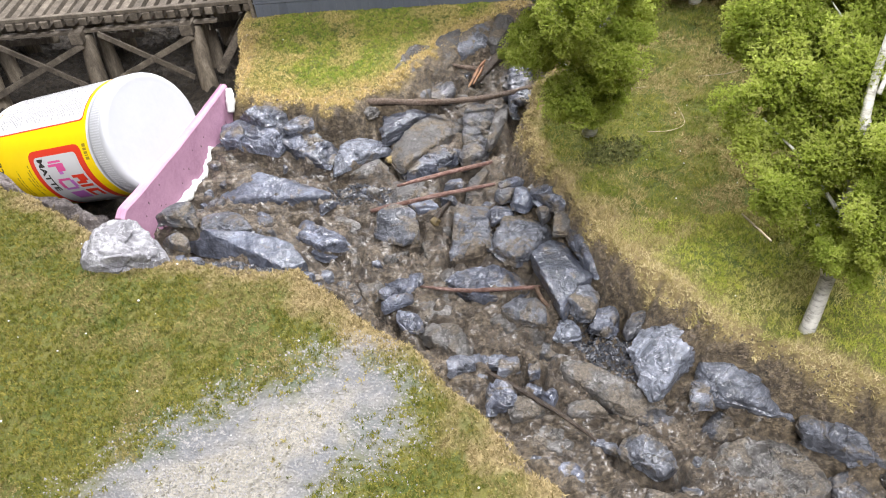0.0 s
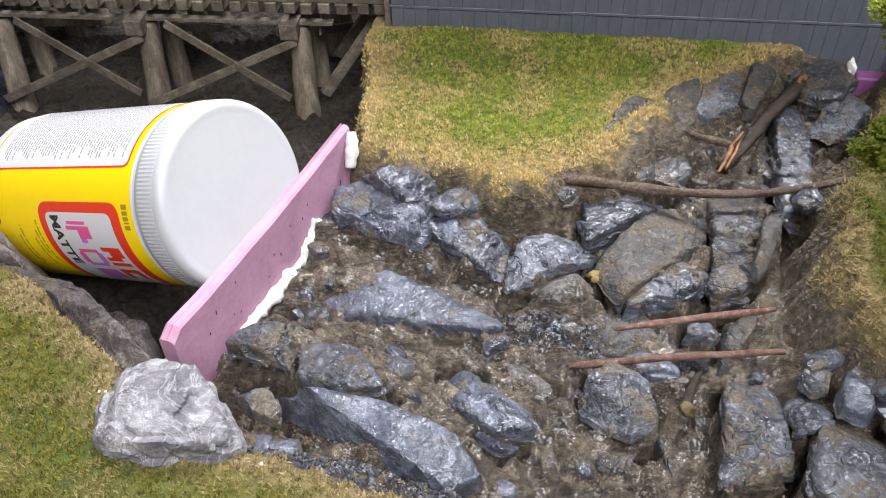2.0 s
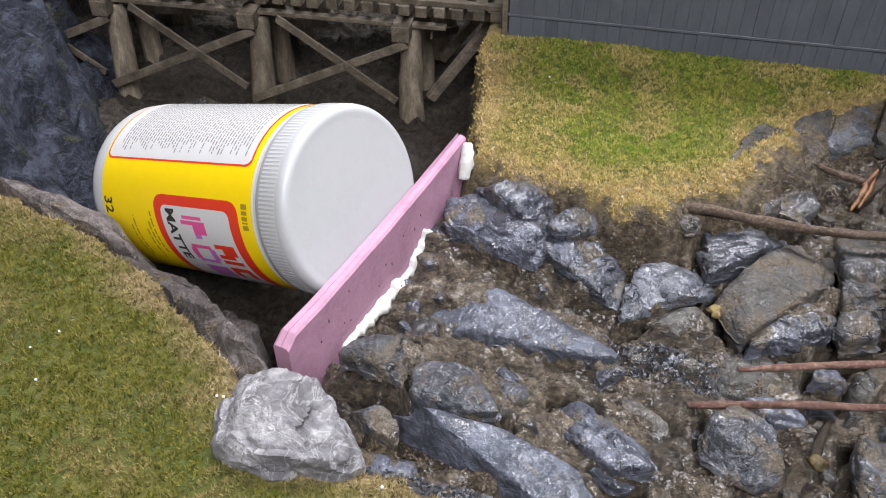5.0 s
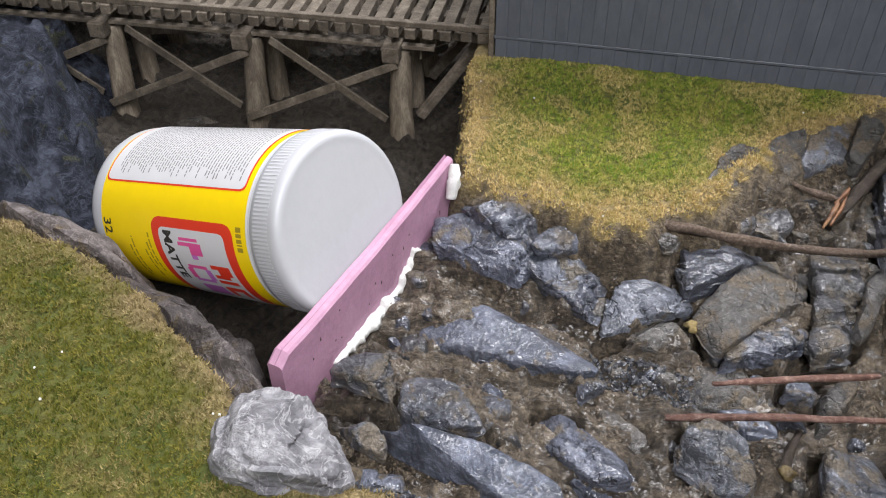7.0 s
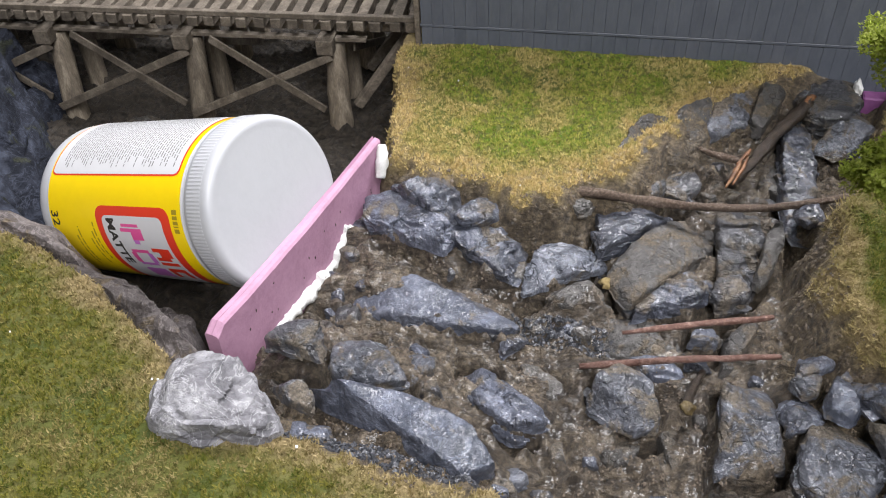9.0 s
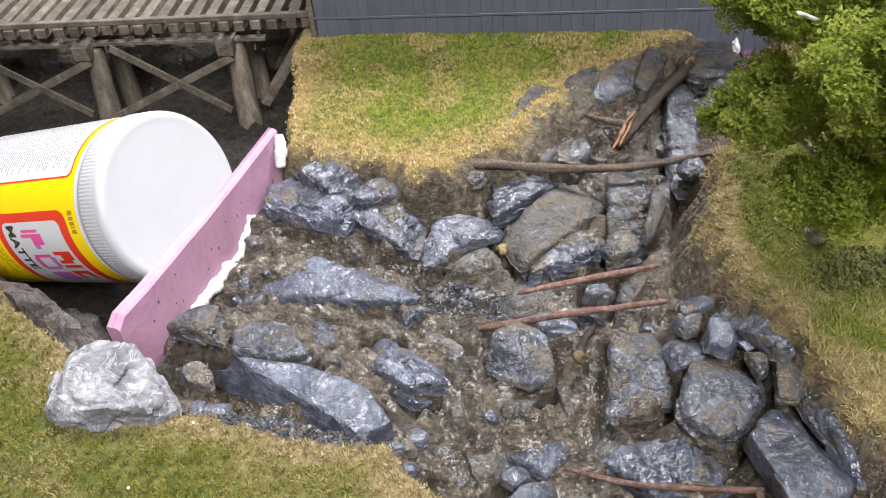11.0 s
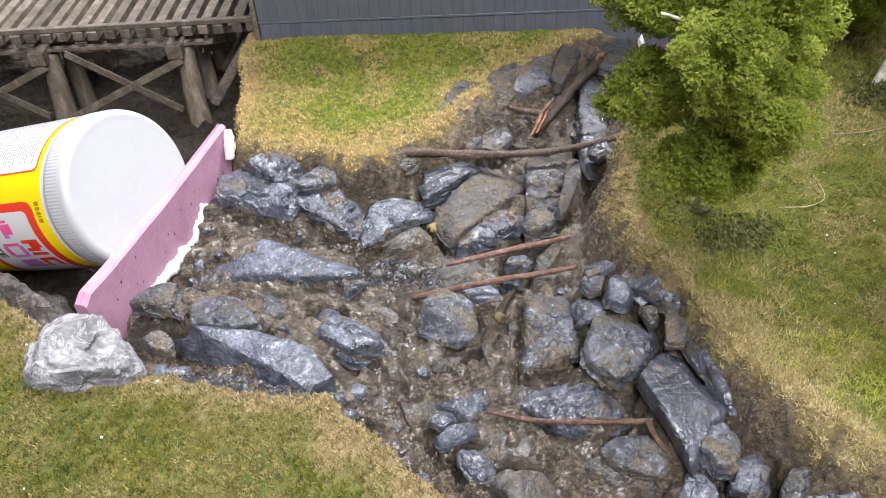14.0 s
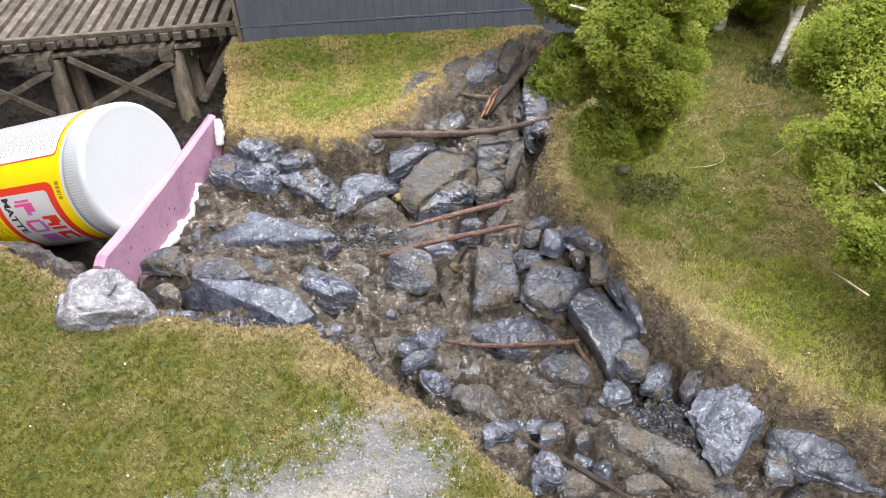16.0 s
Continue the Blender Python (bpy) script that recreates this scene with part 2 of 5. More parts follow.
# yellower flock, its colours raised to stand in for stronger lamp light
TURF_LIGHT = make_flock("lit_yellow_green_turf", [(0.13, 0.20, 0.020), (0.31, 0.34, 0.048), (0.52, 0.48, 0.12)], [(0.33, 0.27, 0.10), (0.66, 0.55, 0.32)])
LEAF = make_flock("foam_leaf", [(0.19, 0.25, 0.034), (0.36, 0.43, 0.07), (0.53, 0.58, 0.15)], [(0.34, 0.37, 0.09), (0.50, 0.51, 0.18)], 0.85, 0.70)
SHRUB = make_flock("dark_shrub_leaf", [(0.045, 0.052, 0.015), (0.085, 0.095, 0.027), (0.15, 0.155, 0.05)], [(0.10, 0.10, 0.04), (0.16, 0.15, 0.06)])


def make_grain(name, dark, mid, light, rough=0.6, stretch=(1, 1, 1), scale=60, depth=0.001, spec=0.4, vary=0.4):
    """Streaked wood or speckled plain stuff."""
    m, nt, b = mat(name, rough, 0.0, spec)
    v = coords(nt, stretch)
    info = nt.nodes.new("ShaderNodeObjectInfo")
    add = nt.nodes.new("ShaderNodeVectorMath")
    add.operation = "ADD"
    nt.links.new(v, add.inputs[0])
    nt.links.new(info.outputs["Random"], add.inputs[1])
    n = noise_tex(nt, add.outputs[0], scale, 6, 0.65, 0.4)
    n2 = noise_tex(nt, add.outputs[0], scale * 7, 4, 0.6)
    c = ramp(nt, calc(nt, "ADD", calc(nt, "MULTIPLY", n, 0.7), calc(nt, "MULTIPLY", n2, 0.3)), [(0.3, dark), (0.5, mid), (0.7, light)])
    hsv = nt.nodes.new("ShaderNodeHueSaturation")
    nt.links.new(calc(nt, "ADD", calc(nt, "MULTIPLY", info.outputs["Random"], vary), 1 - vary / 2), hsv.inputs["Value"])
    nt.links.new(c, hsv.inputs["Color"])
    nt.links.new(hsv.outputs[0], b.inputs["Base Color"])
    bump(nt, b, n2, 0.6, depth)
    return m


TIMBER = make_grain("weathered_timber", (0.036, 0.029, 0.022), (0.105, 0.087, 0.066), (0.23, 0.198, 0.155), 0.75, (1, 1, 1), 90, 0.0012)
PILE_WOOD = make_grain("pile_timber", (0.050, 0.040, 0.030), (0.155, 0.128, 0.094), (0.33, 0.285, 0.215), 0.7, (1.5, 1.5, 0.25), 110, 0.0012)
SIDING = make_grain("dark_siding_paint", (0.064, 0.072, 0.090), (0.084, 0.094, 0.114), (0.104, 0.115, 0.138), 0.5, (1, 1, 0.4), 60, 0.0004, 0.5, 0.06)
TWIG_RED = make_grain("red_twig_bark", (0.045, 0.022, 0.017), (0.135, 0.072, 0.055), (0.34, 0.23, 0.19), 0.35, (1, 1, 1), 380, 0.002)
TWIG_BROWN = make_grain("brown_twig_bark", (0.045, 0.028, 0.02), (0.12, 0.075, 0.048), (0.26, 0.18, 0.12), 0.4, (1, 1, 1), 380, 0.002)
TWIG_DARK = make_grain("dark_wet_bark", (0.012, 0.009, 0.007), (0.034, 0.025, 0.018), (0.085, 0.062, 0.044), 0.4, (1, 1, 1), 380, 0.002)
BROKEN_WOOD = make_grain("broken_wood", (0.05, 0.02, 0.01), (0.16, 0.072, 0.032), (0.36, 0.20, 0.095), 0.5, (1, 1, 1), 120, 0.001)
BIRCH = make_grain("birch_bark", (0.02, 0.018, 0.016), (0.56, 0.54, 0.48), (0.76, 0.74, 0.68), 0.7, (0.6, 0.6, 2.2), 170, 0.0006)
STRAW = make_grain("dry_straw", (0.20, 0.16, 0.09), (0.36, 0.30, 0.19), (0.48, 0.42, 0.29), 0.7, (1, 1, 1), 200, 0.0004)
FOAM_PINK = make_grain("pink_foam_board", (0.29, 0.155, 0.225), (0.37, 0.205, 0.29), (0.42, 0.245, 0.335), 0.65, (1, 1, 1), 45, 0.0005)
FOAM_PURPLE = make_grain("purple_foam_board", (0.09, 0.025, 0.09), (0.14, 0.045, 0.13), (0.19, 0.07, 0.18), 0.65, (1, 1, 1), 45, 0.0005)
GLUE = make_grain("white_glue", (0.62, 0.62, 0.58), (0.76, 0.76, 0.73), (0.82, 0.82, 0.80), 0.45, (1, 1, 1), 150, 0.0015)
PLASTIC = make_grain("white_plastic", (0.49, 0.50, 0.52), (0.52, 0.53, 0.55), (0.54, 0.55, 0.57), 0.38, (1, 1, 1), 30, 0.0002)
NECK = make_grain("translucent_grey_plastic", (0.40, 0.41, 0.42), (0.45, 0.46, 0.47), (0.48, 0.49, 0.50), 0.35, (1, 1, 1), 30, 0.0002)
DEBRIS = make_grain("dirt_crumbs", (0.025, 0.019, 0.013), (0.08, 0.06, 0.042), (0.17, 0.13, 0.09), 0.6, (1, 1, 1), 300, 0.0005)
CHIP = make_grain("wet_slate_chip", (0.010, 0.011, 0.013), (0.035, 0.037, 0.043), (0.12, 0.125, 0.14), 0.3, (1, 1, 1), 260, 0.0004, 0.6)
GRIT = make_grain("path_grit", (0.10, 0.098, 0.096), (0.21, 0.203, 0.194), (0.34, 0.325, 0.30), 0.8, (1, 1, 1), 700, 0.0003)
BANK_DIRT = make_grain("tan_bank_dirt", (0.035, 0.026, 0.017), (0.125, 0.095, 0.060), (0.28, 0.22, 0.14), 0.8, (1, 1, 1), 250, 0.0006)
TWIG_SPECK = make_grain("speckled_wet_bark", (0.03, 0.021, 0.015), (0.125, 0.088, 0.064), (0.36, 0.28, 0.225), 0.4, (1, 1, 1), 620, 0.003)
PLASTER = make_grain("room_plaster", (0.18, 0.177, 0.173), (0.21, 0.206, 0.20), (0.235, 0.23, 0.222), 0.85, (1, 1, 1), 3, 0.001)


def flat(name, col, rough=0.4):
    m, nt, b = mat(name, rough)
    v = coords(nt)
    n = noise_tex(nt, v, 90, 4)
    nt.links.new(mix(nt, n, tuple(c * 0.93 for c in col), tuple(min(1, c * 1.05) for c in col)), b.inputs["Base Color"])
    return m


YELLOW = flat("yellow_label", (0.93, 0.66, 0.004), 0.32)
RED = flat("red_print", (0.72, 0.045, 0.02), 0.32)
WHITE = flat("white_print", (0.62, 0.62, 0.63), 0.34)
INK = flat("black_print", (0.03, 0.028, 0.025), 0.4)
GREY_INK = flat("grey_print", (0.22, 0.22, 0.22), 0.4)
PINK_INK = flat("pink_print", (0.72, 0.09, 0.30), 0.34)
ORCHID_INK = flat("orchid_print", (0.52, 0.16, 0.52), 0.34)
OLIVE_INK = flat("olive_print", (0.35, 0.25, 0.02), 0.4)


# ---- mesh helpers ----
def mesh_ob(name, bm, material, smooth=False):
    me = bpy.data.meshes.new(name)
    bm.to_mesh(me)
    bm.free()
    me.materials.append(material)
    if smooth:
        me.polygons.foreach_set("use_smooth", [True] * len(me.polygons))
    return new(name, me)


def part(name, bm, material, parent, label="", smooth=False):
    ob = mesh_ob(name, bm, material, smooth)
    ob.parent = parent
    if label:
        ob["label"] = label
    return ob


def thing(name, m, label, category, group=""):
    ob = new(name)
    ob.empty_display_size = 0.01
    ob.matrix_world = m
    return tagged(ob, label, category, group)


def box(sx, sy, sz, m=None, bevel=0.0, bm=None):
    """A block about its own centre, with bevelled edges."""
    own = bmesh.new()
    bmesh.ops.create_cube(own, size=1, matrix=Matrix.Diagonal((sx, sy, sz, 1)))
    if bevel:
        bmesh.ops.bevel(own, geom=own.edges[:], offset=bevel, segments=1, affect="EDGES")
    if m is not None:
        own.transform(m)
    if bm is None:
        return own
    tmp = bpy.data.meshes.new("tmp")
    own.to_mesh(tmp)
    own.free()
    bm.from_mesh(tmp)
    bpy.data.meshes.remove(tmp)
    return bm


def beam(a, b, w, h, bevel=0.0005):
    """A squared timber from a to b."""
    a, b = Vector(a), Vector(b)
    q = (b - a).to_track_quat("X", "Z")
    m = Matrix.Translation((a + b) / 2) @ q.to_matrix().to_4x4()
    return box((b - a).length, w, h, m, bevel)


def tube(points, radii, sides=10, wobble=0.0, seed=0):
    """A tapered round stem through points, bark uneven by wobble."""
    bm = bmesh.new()
    pts = [Vector(p) for p in points]
    fine, fr = [], []
    n = len(pts)
    for i in range(n - 1):
        p0, p1, p2, p3 = pts[max(i - 1, 0)], pts[i], pts[i + 1], pts[min(i + 2, n - 1)]
        k = 6
        for j in range(k + (1 if i == n - 2 else 0)):
            t = j / k
            fine.append(0.5 * ((2 * p1) + (p2 - p0) * t + (2 * p0 - 5 * p1 + 4 * p2 - p3) * t * t + (3 * p1 - p0 - 3 * p2 + p3) * t ** 3))
            fr.append(radii[i] * (1 - t) + radii[i + 1] * t)
    rings = []
    for i, p in enumerate(fine):
        d = (fine[min(i + 1, len(fine) - 1)] - fine[max(i - 1, 0)]).normalized()
        u = d.cross(Vector((0.31, 0.17, 0.93))).normalized()
        v = d.cross(u)
        ring = []
        for s in range(sides):
            a = 2 * math.pi * s / sides
            w = 1 + wobble * noise.noise(Vector((math.cos(a) * 1.3 + seed, math.sin(a) * 1.3, i * 0.55)))
            ring.append(bm.verts.new(p + (u * math.cos(a) + v * math.sin(a)) * fr[i] * w))
        rings.append(ring)
    for r0, r1 in zip(rings, rings[1:]):
        for s in range(sides):
            bm.faces.new((r0[s], r0[(s + 1) % sides], r1[(s + 1) % sides], r1[s]))
    bm.faces.new(rings[0][::-1])
    bm.faces.new(rings[-1])
    return bm


# ---- the lie of the land ----
LAWN_NEAR = [(-1.6, 0.62), (-0.62, 0.60), (-0.50, 0.565), (-0.417, 0.540), (-0.376, 0.524), (-0.342, 0.506), (-0.317, 0.484), (-0.290, 0.464), (-0.262, 0.436),
             (-0.214, 0.420), (-0.178, 0.407), (-0.150, 0.400), (-0.128, 0.402), (-0.104, 0.377), (-0.077, 0.352), (-0.052, 0.334), (-0.035, 0.310),
             (-0.017, 0.281), (0.017, 0.243), (0.034, 0.223), (0.10, 0.13), (0.22, -0.10), (0.5, -2.4), (-1.6, -2.4)]
LAWN_FAR = [(-0.229, 1.30), (-0.231, 0.790), (-0.229, 0.725), (-0.223, 0.675), (-0.214, 0.632), (-0.185, 0.623), (-0.155, 0.611), (-0.126, 0.601),
            (-0.110, 0.599), (-0.099, 0.615), (-0.085, 0.622), (-0.059, 0.654), (-0.023, 0.694), (0.010, 0.715), (0.033, 0.733), (0.061, 0.757), (0.10, 0.80), (0.14, 1.30)]
LAWN_RIGHT = [(0.13, 0.78), (0.085, 0.68), (0.056, 0.615), (0.036, 0.590), (0.027, 0.560), (0.029, 0.531), (0.036, 0.503), (0.056, 0.447), (0.074, 0.408), (0.090, 0.378),
              (0.121, 0.336), (0.166, 0.297), (0.197, 0.271), (0.36, 0.14), (0.7, -0.2), (1.4, -2.4), (2.6, -2.4), (2.6, 1.30), (0.25, 1.30)]
GRAVEL = [(-0.250, 0.19), (-0.220, 0.240), (-0.198, 0.266), (-0.156, 0.294), (-0.127, 0.312), (-0.094, 0.330), (-0.070, 0.318), (-0.062, 0.295), (-0.064, 0.272), (-0.087, 0.242), (-0.10, 0.15), (-0.2, 0.05)]


def inside_by(poly, x, y):
    """Signed distance to a polygon, positive inside."""
    best = np.full(x.shape, 1e9)
    sign = np.zeros(x.shape, bool)
    for (ax, ay), (bx, by) in zip(poly, poly[1:] + poly[:1]):
        ex, ey = bx - ax, by - ay
        t = np.clip(((x - ax) * ex + (y - ay) * ey) / (ex * ex + ey * ey), 0, 1)
        best = np.minimum(best, (x - ax - t * ex) ** 2 + (y - ay - t * ey) ** 2)
        cross = ((ay > y) != (by > y)) & (x < (bx - ax) * (y - ay) / ((by - ay) if by != ay else 1e-9) + ax)
        sign ^= cross
    d = np.sqrt(best)
    return np.where(sign, d, -d)


def smooth(a, b, v):
    t = np.clip((v - a) / (b - a), 0, 1)
    return t * t * (3 - 2 * t)


TABLES = {}


def value_noise(x, y, scale, seed):
    """Smooth noise of about -1 to 1 on arrays."""
    if seed not in TABLES:
        TABLES[seed] = np.random.RandomState(seed).uniform(-1, 1, (256, 256))
    tab = TABLES[seed]
    u, v = x * scale, y * scale
    i, j = np.floor(u).astype(int), np.floor(v).astype(int)
    f, g = u - i, v - j
    f, g = f * f * (3 - 2 * f), g * g * (3 - 2 * g)
    a, b = tab[i % 256, j % 256], tab[(i + 1) % 256, j % 256]
    c, d = tab[i % 256, (j + 1) % 256], tab[(i + 1) % 256, (j + 1) % 256]
    return (a * (1 - f) + b * f) * (1 - g) + (c * (1 - f) + d * f) * g


def fractal(x, y, scale, seed, octaves=4):
    out, amp = 0, 1.0
    for k in range(octaves):
        out = out + amp * value_noise(x + 3.7 * k, y - 2.1 * k, scale * 2.03 ** k, seed + k)
        amp *= 0.55
    return out


# rocks of the bed: look, place, top, then the facing (degrees) and reach (millimetres) of each broken side
STONES = []
# how far the mud lies below the top of each kind
BURIED = {"a": 0.0060, "g": 0.0060, "k": 0.0050, "w": 0.0065, "s": 0.0046, "q": 0.0035, "d": 0.0028, "b": 0.0048, "m": 0.0045, "v": 0.0050, "e": 0.0060, "f": 0.0060}


def stone(look_key, x, y, top, *sides):
    a = np.radians(np.array(sides[0::2], float))
    STONES.append((look_key, x, y, top, np.cos(a), np.sin(a), np.array(sides[1::2]) / 1000.0))


stone("a", -0.188, 0.604, -0.003, -147, 12.9, -128, 11.2, -104, 16.4, 22, 18.3, 56, 18.5, 95, 23.1)
stone("a", -0.198, 0.593, -0.012, -163, 23.3, -110, 17.0, -100, 17.4, -21, 28.8, 51, 11.4, 103, 23.3)
stone("a", -0.156, 0.598, -0.014, -140, 15.0, -66, 9.5, -27, 11.1, 22, 14.1, 76, 14.2, 141, 6.5)
stone("a", -0.152, 0.580, -0.023, -123, 11.3, -115, 13.7, -3, 23.3, 34, 23.5, 106, 18.8, 146, 20.9)
stone("w", -0.103, 0.574, -0.026, -73, 12.4, -61, 11.4, 34, 19.9, 81, 17.5, 115, 16.3, 156, 18.7, 175, 19.8)
stone("b", -0.097, 0.556, -0.034, -168, 16.0, -138, 14.6, -95, 11.8, -65, 15.7, 10, 15.1, 51, 11.8, 97, 12.3, 142, 15.2)
stone("s", -0.185, 0.545, -0.037, -140, 28.8, -103, 16.1, -96, 17.1, 50, 27.2, 78, 16.8, 104, 25.0)
stone("a", -0.064, 0.601, -0.019, -173, 24.7, -52, 8.1, -50, 8.1, -23, 14.8, 85, 20.8, 93, 20.5, 173, 23.0)
stone("d", -0.049, 0.588, -0.024, -168, 34.3, -140, 41.6, -45, 18.6, -4, 28.7, 120, 22.0, 137, 13.1)
stone("a", -0.041, 0.566, -0.030, -72, 15.8, -63, 13.7, -36, 14.4, -2, 21.0, 112, 12.2, 134, 8.5, 152, 12.2)
stone("k", -0.010, 0.567, -0.032, -70, 11.0, -24, 7.7, 37, 17.0, 101, 14.5, 154, 10.7, 175, 11.5)
stone("k", -0.006, 0.602, -0.022, -83, 30.5, -11, 12.3, -4, 11.8, 61, 27.6, 120, 27.4, 175, 12.0, 176, 11.8)
stone("d", 0.010, 0.596, -0.022, -23, 7.3, -3, 7.9, 150, 5.1, 166, 3.6)
stone("k", -0.056, 0.643, -0.018, -111, 12.8, -50, 12.9, 2, 9.8, 105, 11.8, 156, 5.1)
stone("k", -0.035, 0.645, -0.020, -121, 13.7, -55, 12.6, 5, 8.4, 85, 14.9, 177, 8.6)
stone("a", 0.035, 0.668, -0.012, -6, 8.8, 68, 34.2, 170, 9.7, 180, 11.9)
stone("d", 0.019, 0.669, -0.022, -138, 17.4, -6, 6.0, 152, 3.9, 162, 2.9)
stone("k", 0.061, 0.728, -0.001, -175, 21.6, -102, 37.0, -35, 21.7, -3, 20.3, 97, 34.8, 146, 22.3)
stone("e", -0.054, 0.665, -0.003, -92, 22.9, -45, 14.4, 6, 24.7, 104, 16.5, 134, 10.9, 158, 14.4)
stone("e", -0.031, 0.678, -0.002, -136, 27.9, -48, 13.0, -28, 11.2, 15, 20.1, 131, 12.1, 164, 11.3)
stone("f", -0.004, 0.701, 0.001, -114, 29.8, -54, 16.6, -18, 14.8, 8, 19.5, 137, 7.8, 162, 9.9)
stone("e", 0.019, 0.708, 0.002, -129, 23.6, -28, 7.9, 6, 14.4, 130, 12.8, 165, 8.0)
stone("g", 0.068, 0.693, -0.004, -178, 20.7, -69, 18.8, -38, 13.2, -1, 20.0, 121, 12.9, 148, 10.9)
stone("g", -0.197, 0.483, -0.020, -167, 19.0, -100, 14.4, -61, 20.4, 28, 13.1, 35, 12.3, 71, 13.7, 101, 17.7, 162, 22.0)
stone("q", -0.170, 0.439, -0.011, -119, 6.4, -60, 30.6, 36, 25.6, 71, 14.1, 84, 16.8)
stone("k", -0.237, 0.487, -0.012, -148, 12.9, -97, 7.9, -5, 15.7, 22, 14.1, 87, 8.8, 172, 15.6)
stone("a", -0.134, 0.478, -0.034, -140, 10.6, -127, 10.5, -67, 21.0, 41, 13.9, 60, 14.1, 93, 19.6, 147, 25.3)
stone("g", -0.072, 0.486, -0.034, -163, 16.4, -118, 15.6, -67, 19.2, 6, 15.5, 60, 16.0, 118, 18.0, 163, 16.1)
stone("s", -0.056, 0.513, -0.042, -156, 11.1, -131, 7.9, -88, 10.3, -9, 15.0, 50, 10.4, 100, 9.5)
stone("g", -0.016, 0.471, -0.028, -77, 23.1, -10, 15.4, 2, 15.4, 20, 18.8, 93, 25.4, 169, 13.0, 175, 13.2)
stone("g", 0.019, 0.447, -0.020, -172, 20.0, -127, 23.6, -54, 18.5, -36, 15.7, -6, 18.8, 24, 22.0, 80, 25.9, 116, 23.0, 158, 17.5)
stone("a", 0.015, 0.497, -0.014, -169, 9.8, -66, 5.8, -42, 6.1, -1, 9.5, 102, 7.6, 153, 7.9)
stone("q", 0.021, 0.479, -0.010, -111, 13.2, -38, 11.4, 0, 6.1, 17, 6.7, 153, 4.8, 177, 5.5)
stone("g", 0.010, 0.487, -0.017, -145, 6.5, -75, 7.6, -15, 5.5, 87, 8.2, 154, 6.9)
stone("a", 0.041, 0.474, -0.007, -178, 10.9, -134, 8.2, -69, 17.7, 21, 5.5, 29, 4.6, 59, 8.5)
stone("a", 0.007, 0.475, -0.022, -165, 9.1, -75, 10.2, -25, 8.8, 28, 8.6, 100, 11.5, 156, 9.4)
stone("k", 0.036, 0.458, -0.013, -178, 3.5, -171, 3.4, -45, 6.5, -8, 2.6, 73, 9.3)
stone("d", 0.048, 0.451, -0.015, -93, 13.0, -24, 7.2, 9, 8.0, 98, 12.1, 170, 5.7)
stone("v", 0.043, 0.409, -0.016, -162, 15.3, -38, 19.9, 19, 16.5, 90, 29.7, 143, 22.5)
stone("g", 0.052, 0.386, -0.022, -165, 9.5, -144, 10.4, -87, 17.0, -29, 14.5, 3, 12.6, 73, 14.4, 132, 17.3)
stone("a", 0.062, 0.425, -0.013, -171, 5.4, -161, 6.8, -53, 20.0, 27, 3.4, 30, 4.2)
stone("a", -0.007, 0.420, -0.036, -156, 23.5, -130, 18.3, -83, 16.3, -56, 19.7, 46, 17.1, 94, 16.9, 147, 27.2)
stone("a", -0.059, 0.385, -0.034, -170, 7.6, -137, 7.5, -95, 10.4, -18, 10.5, 30, 5.7, 98, 11.1)
stone("a", -0.069, 0.403, -0.036, -162, 9.8, -74, 6.5, -55, 5.4, -6, 9.1, 99, 7.1, 133, 6.5)
stone("a", -0.076, 0.413, -0.036, -126, 6.2, -55, 4.6, 15, 7.0, 84, 6.3, 155, 5.6)
stone("b", -0.037, 0.369, -0.042, -133, 5.8, -127, 5.8, 0, 16.5, 38, 15.5, 92, 15.4, 138, 17.1)
stone("b", -0.040, 0.403, -0.046, -120, 16.1, -102, 14.7, -29, 17.7, 24, 16.1, 106, 14.0, 169, 17.0)
stone("g", 0.017, 0.387, -0.036, -157, 12.4, -114, 10.6, -95, 12.2, -13, 14.2, 20, 13.3, 97, 12.1, 162, 14.3)
stone("b", 0.007, 0.381, -0.044, -130, 6.5, -103, 7.5, 1, 22.3, 54, 9.5, 97, 13.2)
stone("w", 0.043, 0.366, -0.033, -124, 9.7, -76, 9.4, -18, 8.4, 44, 7.3, 107, 9.7, 163, 7.2)
stone("a", 0.067, 0.369, -0.030, -128, 11.6, -55, 10.7, -12, 8.1, 47, 12.6, 108, 11.9, 160, 7.0)
stone("w", 0.098, 0.339, -0.020, -175, 17.3, -163, 19.5, -47, 17.9, 15, 16.3, 31, 18.4, 126, 23.5, 148, 18.9)
stone("k", 0.085, 0.359, -0.026, -177, 7.4, -71, 7.3, -31, 2.4, 69, 10.1, 132, 6.4)
stone("w", 0.138, 0.310, -0.021, -176, 20.8, -164, 19.7, -109, 18.7, 24, 12.2, 39, 11.0, 76, 20.2, 146, 27.1)
stone("g", 0.113, 0.306, -0.028, -88, 11.1, -15, 7.8, 39, 9.5, 101, 10.6, 165, 5.8)
stone("g", 0.181, 0.270, -0.024, -175, 19.4, -132, 11.4, -106, 13.1, 1, 20.4, 51, 10.0, 114, 21.2)
stone("m", 0.137, 0.254, -0.034, -167, 27.3, -103, 21.1, -60, 26.5, 10, 29.1, 51, 21.9, 80, 20.3, 127, 31.8)
stone("g", 0.076, 0.272, -0.034, -170, 13.3, -130, 8.4, -65, 15.9, 2, 14.9, 61, 9.3, 126, 17.0)
stone("m", 0.066, 0.327, -0.040, -153, 21.5, -130, 15.5, -85, 27.5, 51, 5.0, 54, 5.0, 75, 16.0)
